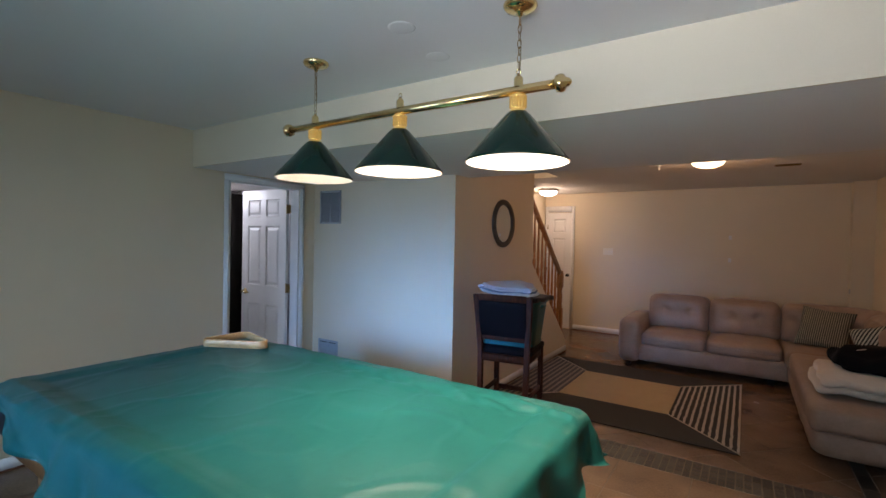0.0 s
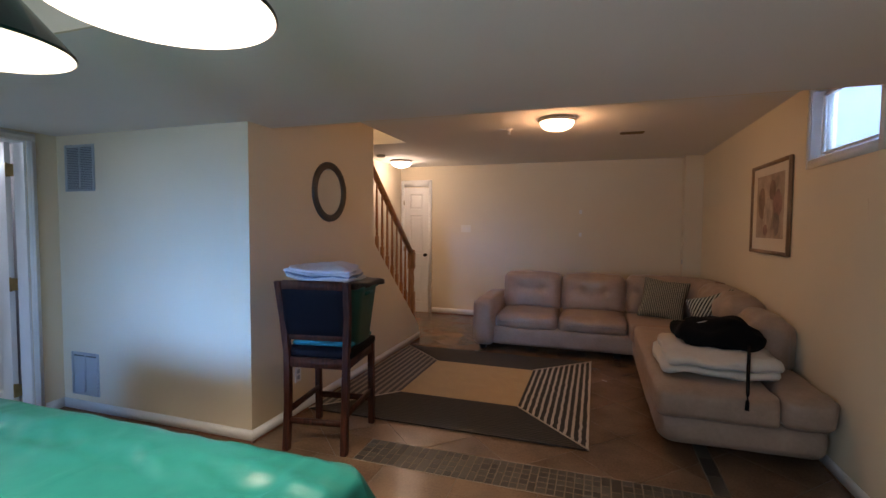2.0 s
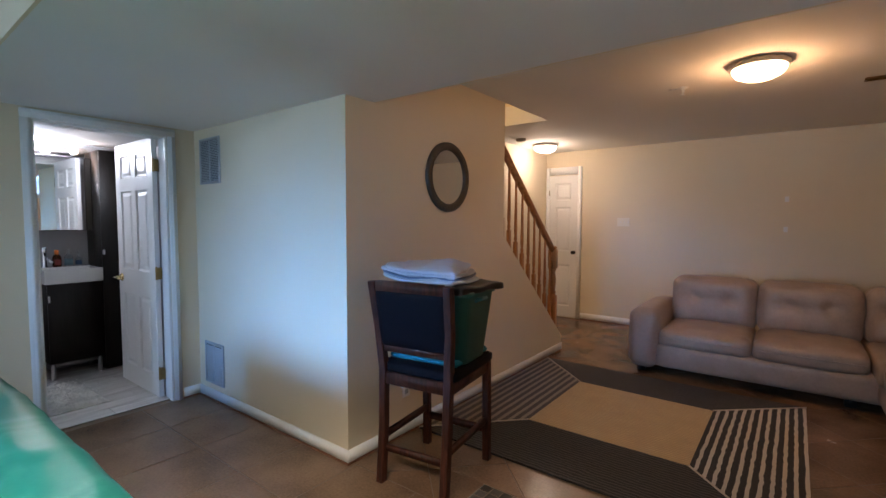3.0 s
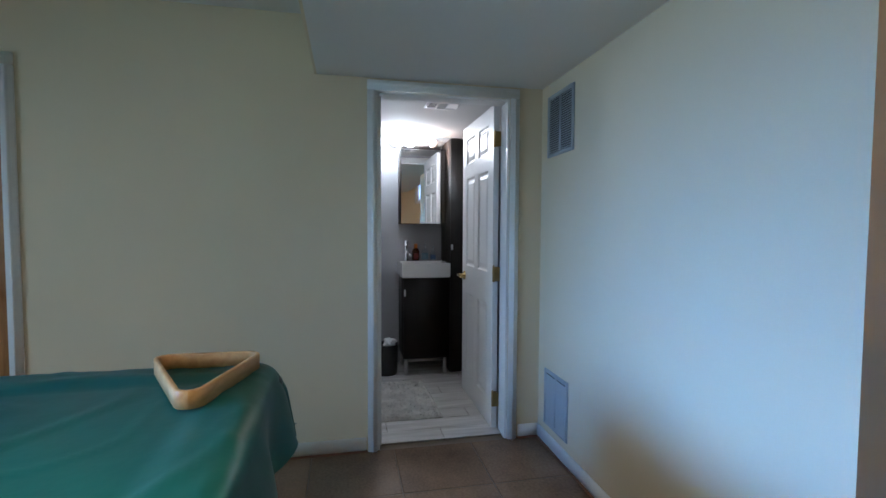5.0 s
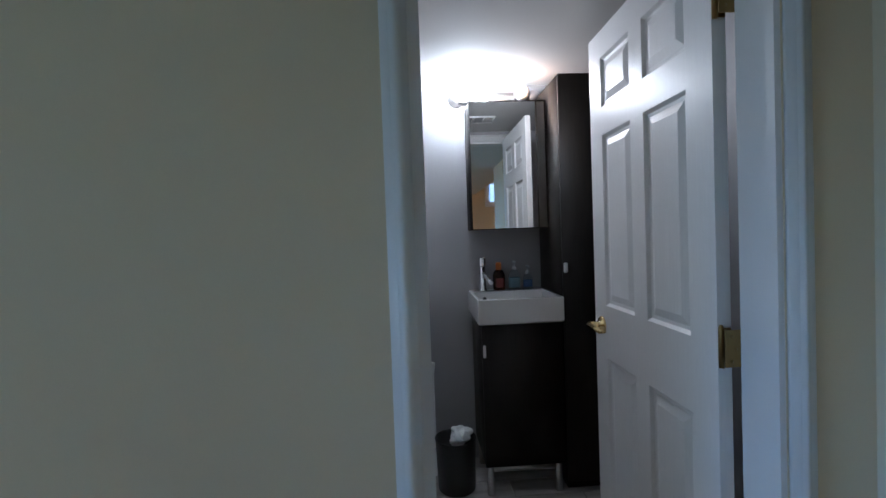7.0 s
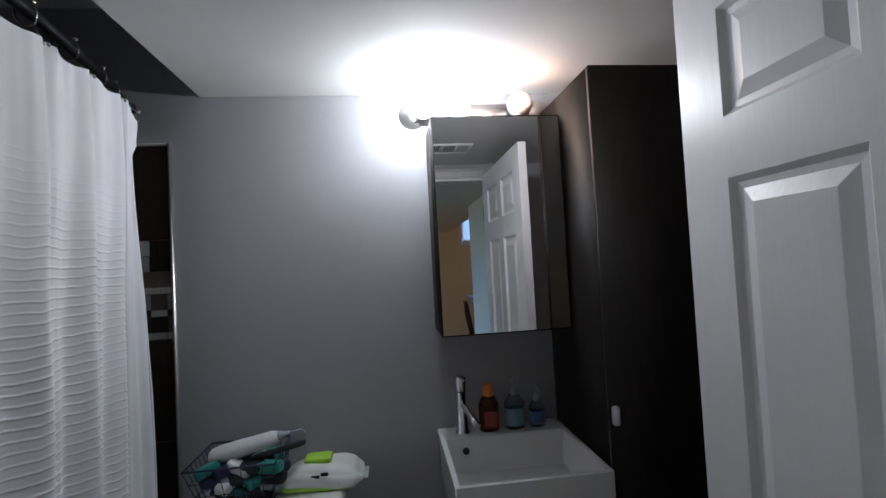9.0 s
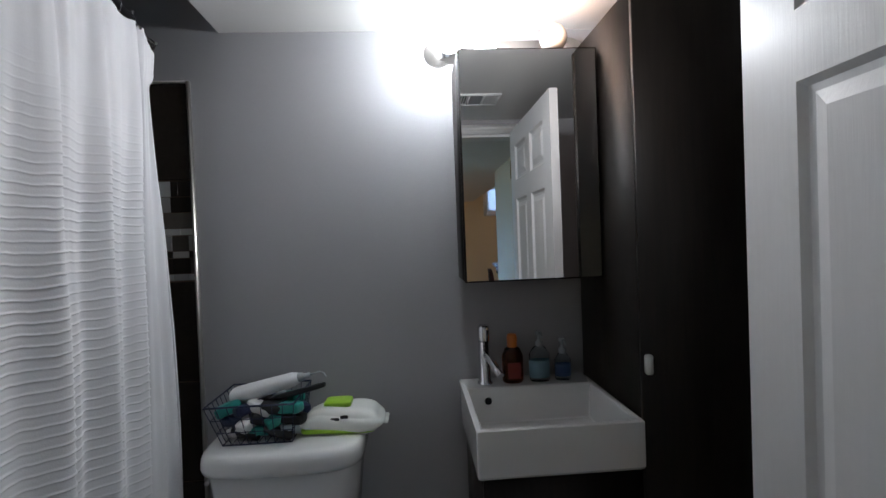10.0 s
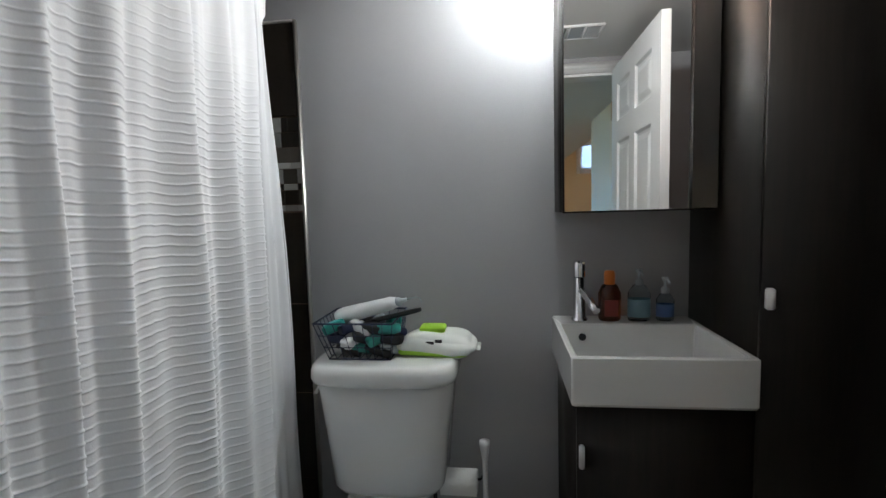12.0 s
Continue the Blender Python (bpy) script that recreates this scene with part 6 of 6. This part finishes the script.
for k in range(30):
    bm = B()
    c = Vector((-5.458 + 0.085 * (k // 3 % 2) + random.uniform(-0.012, 0.012), 2.124 + 0.040 * (k // 6) + random.uniform(-0.012, 0.012), 0.916 + 0.034 * (k % 3)))
    if k % 3:
        b = B()
        cushion(b, -0.020, 0.020, -0.036, 0.036, -0.015, 0.015, 0.008, (0, 0, 0), 4)
        b.transform(Matrix.Translation(c) @ pose(0, 0, 0, random.uniform(-25, 25), random.uniform(-20, 20), random.uniform(0, 180)))
    else:
        b = B()
        lathe(b, [(0, -0.04), (0.014, -0.04), (0.015, 0.02), (0.009, 0.026), (0.009, 0.04), (0, 0.04)], c, 12, pose(0, 0, 0, 70, random.uniform(-20, 20), random.uniform(0, 180)))
    absorb(bm, b)
    solid("toiletry", bm, mats[k % 7], "small toiletry container in the wire basket", "toiletry", "toiletries in the basket")
ir = thing("water_flosser", (-5.42, 2.23, 1.0), "white handheld water flosser lying across the basket", "water flosser")
FM = Matrix.Translation((-5.405, 2.222, 1.034)) @ pose(0, 0, 0, -75, 0, -8)
b = B()
lathe(b, [(0, -0.115), (0.022, -0.113), (0.028, -0.104), (0.030, -0.085), (0.029, -0.03), (0.026, 0.03), (0.024, 0.075), (0.018, 0.092), (0, 0.094)], (0, 0, 0), 20, scale=(1, 0.85))
b.transform(FM)
fb = part("flosser_body", b, WHITEP, ir)
b = B()
lathe(b, [(0.013, 0.094), (0.013, 0.104), (0.008, 0.110), (0.006, 0.128), (0, 0.128)], (0, 0, 0), 14)
tube(b, [(0, 0, 0.125), (0, 0, 0.160), (0, 0.006, 0.168), (0, 0.020, 0.172)], 0.0025, 7)
b.transform(FM)
part("nozzle", b, CAP, ir, "clear jet tip")
b = B()
box(b, -0.008, 0.008, 0.019, 0.0265, -0.05, -0.02, 0.003)
box(b, -0.006, 0.006, 0.019, 0.0255, 0.0, 0.014, 0.002)
b.transform(FM)
part("button", b, BLUEL, fb, "small blue buttons")
b = B()
cushion(b, -0.012, 0.012, -0.085, 0.085, -0.007, 0.007, 0.006, (0, 0, 0), 5)
b.transform(Matrix.Translation((-5.395, 2.305, 1.016)) @ pose(0, 0, 0, 14, 0, -6))
solid("hair_brush", b, BLACKP, "black brush handle sticking out of the basket", "brush")

wp = thing("wipes_pack", (-5.44, 2.43, 0.893), "white and lime soft pack of wipes on the tank", "wipes pack")
bm = B()
cushion(bm, -5.50, -5.375, 2.312, 2.545, 0.894, 0.952, 0.027, (0.004, 0.012, 0.016), 22, rough=0.018)
for v in bm.verts:
    w = abs((v.co.y - 2.425) / 0.13)
    v.co.z = 0.912 + (v.co.z - 0.912) * max(0.25, 1 - 0.62 * min(1.0, w) ** 3.5) - 0.002
box(bm, -5.475, -5.40, 2.545, 2.562, 0.906, 0.912, 0.002)
pk = part("pack", bm, FILM, wp)
bm = B()
cushion(bm, -5.502, -5.373, 2.315, 2.525, 0.893, 0.914, 0.012, (0.002, 0.004, 0), 8, rough=0.005)
part("pack_edge", bm, LIME, pk, "lime green lower edge")
bm = B()
cushion(bm, -5.465, -5.405, 2.375, 2.455, 0.958, 0.976, 0.007, (0, 0, 0.002), 5)
part("flap_lid", bm, LIME, wp, "lime green flip lid")
bm = B()
for y0, y1, z0 in ((2.40, 2.425, 0.932), (2.428, 2.45, 0.938)):
    cushion(bm, -5.374, -5.3695, y0, y1, z0, z0 + 0.010, 0.002, (0, 0, 0), 3)
part("print_mark", bm, BLACKP, pk, "dark printed mark without readable words")

# paper holder and brush on the floor beside the toilet
ph = thing("paper_stand", (-5.45, 2.44, 0.01), "black wire toilet paper stand with a white roll", "paper holder")
bm = B()
lathe(bm, [(0, 0), (0.075, 0), (0.075, 0.008), (0.012, 0.014), (0, 0.014)], (-5.45, 2.44, 0.01), 24)
part("stand_base", bm, IRON, ph)
bm = B()
for dx in (-0.018, 0.018):
    tube(bm, [(-5.45 + dx, 2.405, 0.02), (-5.45 + dx, 2.402, 0.30), (-5.45 + dx * 0.9, 2.402, 0.46), (-5.45, 2.402, 0.498)], 0.004, 8)
for z in (0.12, 0.22, 0.32, 0.42):
    tube(bm, [(-5.45 - 0.018, 2.403, z), (-5.45, 2.403, z + 0.012), (-5.45 + 0.018, 2.403, z)], 0.003, 6)
tube(bm, [(-5.45, 2.402, 0.485), (-5.45, 2.43, 0.468), (-5.45, 2.55, 0.468), (-5.45, 2.562, 0.482)], 0.004, 8)
part("stand_wire", bm, IRON, ph)
bm = B()
lathe(bm, [(0.018, -0.06), (0.035, -0.06), (0.0365, -0.055), (0.0365, 0.055), (0.035, 0.06), (0.018, 0.06), (0.018, -0.06)], (-5.45, 2.482, 0.462), 32, pose(0, 0, 0, 90))
tp = B()
box(tp, -5.415, -5.4135, 2.424, 2.540, 0.432, 0.462)
absorb(bm, tp)
solid("toilet_roll", bm, PAPER, "white toilet paper roll on the wire stand", "toilet roll")
br = thing("toilet_brush", (-5.43, 2.567, 0.01), "white plastic toilet brush in a holder", "toilet brush")
bm = B()
lathe(bm, [(0, 0), (0.045, 0), (0.048, 0.01), (0.04, 0.13), (0.034, 0.135), (0, 0.135)], (-5.43, 2.567, 0.01), 22)
part("holder", bm, WHITEP, br)
bm = B()
lathe(bm, [(0.010, 0.13), (0.0085, 0.35), (0.0085, 0.53), (0.013, 0.56), (0.0165, 0.585), (0.0165, 0.598), (0, 0.60)], (-5.43, 2.567, 0.01), 16)
part("handle", bm, WHITEP, br)

# bin with tissues, bath mat
wb = thing("bathroom_bin", (-5.255, 2.675, 0.01), "small round black bin full of tissues", "waste bin")
bm = B()
lathe(bm, [(0, 0), (0.088, 0), (0.093, 0.006), (0.102, 0.255), (0.105, 0.26), (0.102, 0.264), (0.098, 0.258), (0.094, 0.2), (0, 0.2)], (-5.255, 2.668, 0.01), 32)
part("tub", bm, BLACKP, wb)
random.seed(3)
for k in range(7):
    bm = B()
    c = (-5.255 + random.uniform(-0.05, 0.05), 2.675 + random.uniform(-0.055, 0.05), 0.255 + random.uniform(0, 0.035))
    b = B()
    bmesh.ops.create_icosphere(b, subdivisions=3, radius=0.03)
    for v in b.verts:
        v.co *= 1 + 0.8 * noise.noise(v.co * 38 + Vector((k * 3, 0, 0)))
        v.co += Vector(c)
    part("tissue", absorb(bm, b), PAPER, wb, "crumpled white tissue")

mat_t = thing("bath_mat", (-4.62, 2.64, 0.01), "speckled cream shag bath mat on the plank floor", "bath mat")
bm = B()
MX, MY = 90, 74
g = []
for i in range(MX + 1):
    r = []
    for j in range(MY + 1):
        u, w = -1 + 2 * i / MX, -1 + 2 * j / MY
        e = max(0.0, min(1.0, (1 - max(abs(u), abs(w))) * 12))
        n = noise.noise(Vector((i * 0.9, j * 0.9, 0.5))) + 0.6 * noise.noise(Vector((i * 0.2, j * 0.2, 3)))
        r.append(bm.verts.new((-4.615 + u * 0.375 + 0.006 * n, 2.65 + w * 0.30 + 0.006 * noise.noise(Vector((i, j, 9.0))) + 0.012 * u, 0.012 + e * (0.020 + 0.010 * n))))
    g.append(r)
for i in range(MX):
    for j in range(MY):
        bm.faces.new((g[i][j], g[i + 1][j], g[i + 1][j + 1], g[i][j + 1])).smooth = True
bmesh.ops.solidify(bm, geom=list(bm.faces), thickness=0.003)
part("fleece", bm, SHAG, mat_t)
random.seed(17)
bm = B()
for k in range(700):
    u, w = random.uniform(-0.37, 0.37), random.uniform(-0.295, 0.295)
    a = random.uniform(0, 6.28)
    p = Vector((-4.615 + u, 2.65 + w + 0.03 * u, 0.028))
    d = Vector((math.cos(a), math.sin(a), 0)) * 0.012
    q = [bm.verts.new(v) for v in (p, p + d * 0.5 + Vector((0.002, 0.002, 0.012)), p + d + Vector((0, 0, 0.004)))]
    bm.faces.new(q)
t = part("tufts", bm, SHAG, mat_t, "loose shag tufts")
t["kind"] = "stuff"


# ---- floors: slab, tiles, mosaic bands, bathroom planks ----
bm = B()
box(bm, BBACK - 0.1, EAST + 0.15, SOUTH - 0.12, NORTH + 0.12, -0.15, -0.0018)
floor = setting("floor", bm, GROUT, "brown slate tile floor with mosaic bands", "floor")
bm = B()
box(bm, -60, 60, -60, SOUTH - 0.12, -0.3, -0.16)
setting("ground", bm, pbr("dry_lawn", (0.07, 0.09, 0.04), 0.95, var=0.3, scale=3, fine=40, bump=0.4), "lawn outside the patio door", "ground")


def clip(poly, x0, x1, y0, y1):
    for axis, lim, sign in ((0, x0, 1), (0, x1, -1), (1, y0, 1), (1, y1, -1)):
        out = []
        for i, p in enumerate(poly):
            q = poly[(i + 1) % len(poly)]
            a, b = sign * (p[axis] - lim), sign * (q[axis] - lim)
            if a >= 0:
                out.append(p)
            if a * b < 0:
                s = a / (a - b)
                out.append((p[0] + s * (q[0] - p[0]), p[1] + s * (q[1] - p[1])))
        poly = out
    return poly


def slab(name, poly, z, material, parent, gap=0.0):
    """A thin tile with a chamfered top from a flat outline."""
    c = (sum(p[0] for p in poly) / len(poly), sum(p[1] for p in poly) / len(poly))
    far = max(math.hypot(p[0] - c[0], p[1] - c[1]) for p in poly)
    if far < 0.03:
        return
    k = 1 - 0.003 / far
    bm = B()
    low = [bm.verts.new((p[0] - c[0], p[1] - c[1], -0.006)) for p in poly]
    mid = [bm.verts.new((p[0] - c[0], p[1] - c[1], z - 0.0015)) for p in poly]
    top = [bm.verts.new(((p[0] - c[0]) * k, (p[1] - c[1]) * k, z)) for p in poly]
    for a, b in ((low, mid), (mid, top)):
        for i in range(len(poly)):
            j = (i + 1) % len(poly)
            bm.faces.new((a[i], a[j], b[j], b[i]))
    bm.faces.new(top)
    bmesh.ops.recalc_face_normals(bm, faces=bm.faces)
    ob = new(name, mesh_of(name, bm, material))
    ob.location = (c[0], c[1], 0)
    ob.parent = parent
    return ob


BAND0, BAND1, BANDX0, BANDX1 = 3.515, 3.800, -1.36, 0.700
G = 0.003
# straight-laid tiles on the billiard side, to the near edge of the band
S = 0.458
nx, ny = int((EAST - WEST) / S) + 1, int((BAND0 - SOUTH) / S) + 1
for i in range(nx):
    for j in range(ny):
        x0, y1 = WEST + i * S, BAND0 - j * S
        p = clip([(x0 + G, y1 - S + G), (x0 + S - G, y1 - S + G), (x0 + S - G, y1 - G), (x0 + G, y1 - G)], WEST, EAST, SOUTH, BAND0)
        if len(p) > 2 and not (x0 > 1.35):
            slab("tile", p, 0.0, SLATE, floor)
# diagonal tiles on the sofa side, cut at the bands
for i in range(-18, 19):
    for j in range(-18, 19):
        c = Vector((-0.4 + (i - j) * S / 1.4142, 6.0 + (i + j) * S / 1.4142))
        h = (S - 2 * G) / 1.4142
        dia = [(c.x - h, c.y), (c.x, c.y - h), (c.x + h, c.y), (c.x, c.y + h)]
        for zone in ((NOOKX, BANDX1 - 0.02, BAND1 + G, NORTH), (BANDX1 + 0.075, EAST, BAND0 + G, NORTH), (HALLW, NOOKX - G, 6.5, NORTH), (NOOKX, BANDX0 - G, BAND0 + G, BAND1)):
            p = clip(dia, *zone)
            if len(p) > 2:
                slab("tile", p, 0.0, SLATE, floor)
bm = B()
box(bm, BANDX0 - 0.003, BANDX1 + 0.07, BAND0 - 0.002, BAND1 + 0.002, -0.01, -0.0008)
box(bm, BANDX1 - 0.016, BANDX1 + 0.071, BAND1 + 0.002, 8.0, -0.01, -0.0008)
part("band_grout", bm, GROUT_L, floor, "pale grout of the mosaic bands")
# mosaic band across the room, then the narrow one running towards the end wall
random.seed(5)
x = BANDX0
while x < BANDX1 - 0.03:
    w = random.choice((0.046, 0.052, 0.06))
    cells = random.choice(((0.5, 1.0), (0.2, 0.4, 0.6, 0.8, 1.0), (0.2, 0.4, 0.6, 0.8, 1.0), (0.25, 0.5, 0.75, 1.0), (0.34, 0.67, 1.0)))
    y = BAND0 + 0.004
    for f in cells:
        y1 = BAND0 + 0.004 + f * (BAND1 - BAND0 - 0.006)
        slab("mosaic_tile", [(x + 0.003, y + 0.003), (x + w - 0.003, y + 0.003), (x + w - 0.003, y1 - 0.003), (x + 0.003, y1 - 0.003)], 0.0008, MOSAIC, floor)
        y = y1
    x += w
y = BAND1 + 0.004
while y < 7.9:
    d = random.choice((0.16, 0.22, 0.28))
    slab("mosaic_tile", [(BANDX1 - 0.012, y + 0.002), (BANDX1 + 0.067, y + 0.002), (BANDX1 + 0.067, y + d - 0.002), (BANDX1 - 0.012, y + d - 0.002)], 0.0008, MOSAIC, floor)
    y += d
# bathroom planks
bm = B()
box(bm, BBACK, -3.945, BLEFT, BRIGHT, -0.003, 0.006)
bath_floor = setting("floor_bathroom", bm, GROUT_L, "pale grey wood-look plank tile floor", "floor")
i, x = 0, -3.945
while x > BBACK + 0.02:
    y = BLEFT - 0.9 * (0.1 + 0.37 * i % 1.0)
    while y < BRIGHT:
        p = clip([(x - 0.148, y + 0.0015), (x - 0.0015, y + 0.0015), (x - 0.0015, y + 0.898), (x - 0.148, y + 0.898)], BBACK + 0.002, -3.94, BLEFT, BRIGHT)
        if len(p) > 2:
            slab("plank_tile", p, 0.010, PLANK, bath_floor)
        y += 0.9
    x -= 0.15
    i += 1
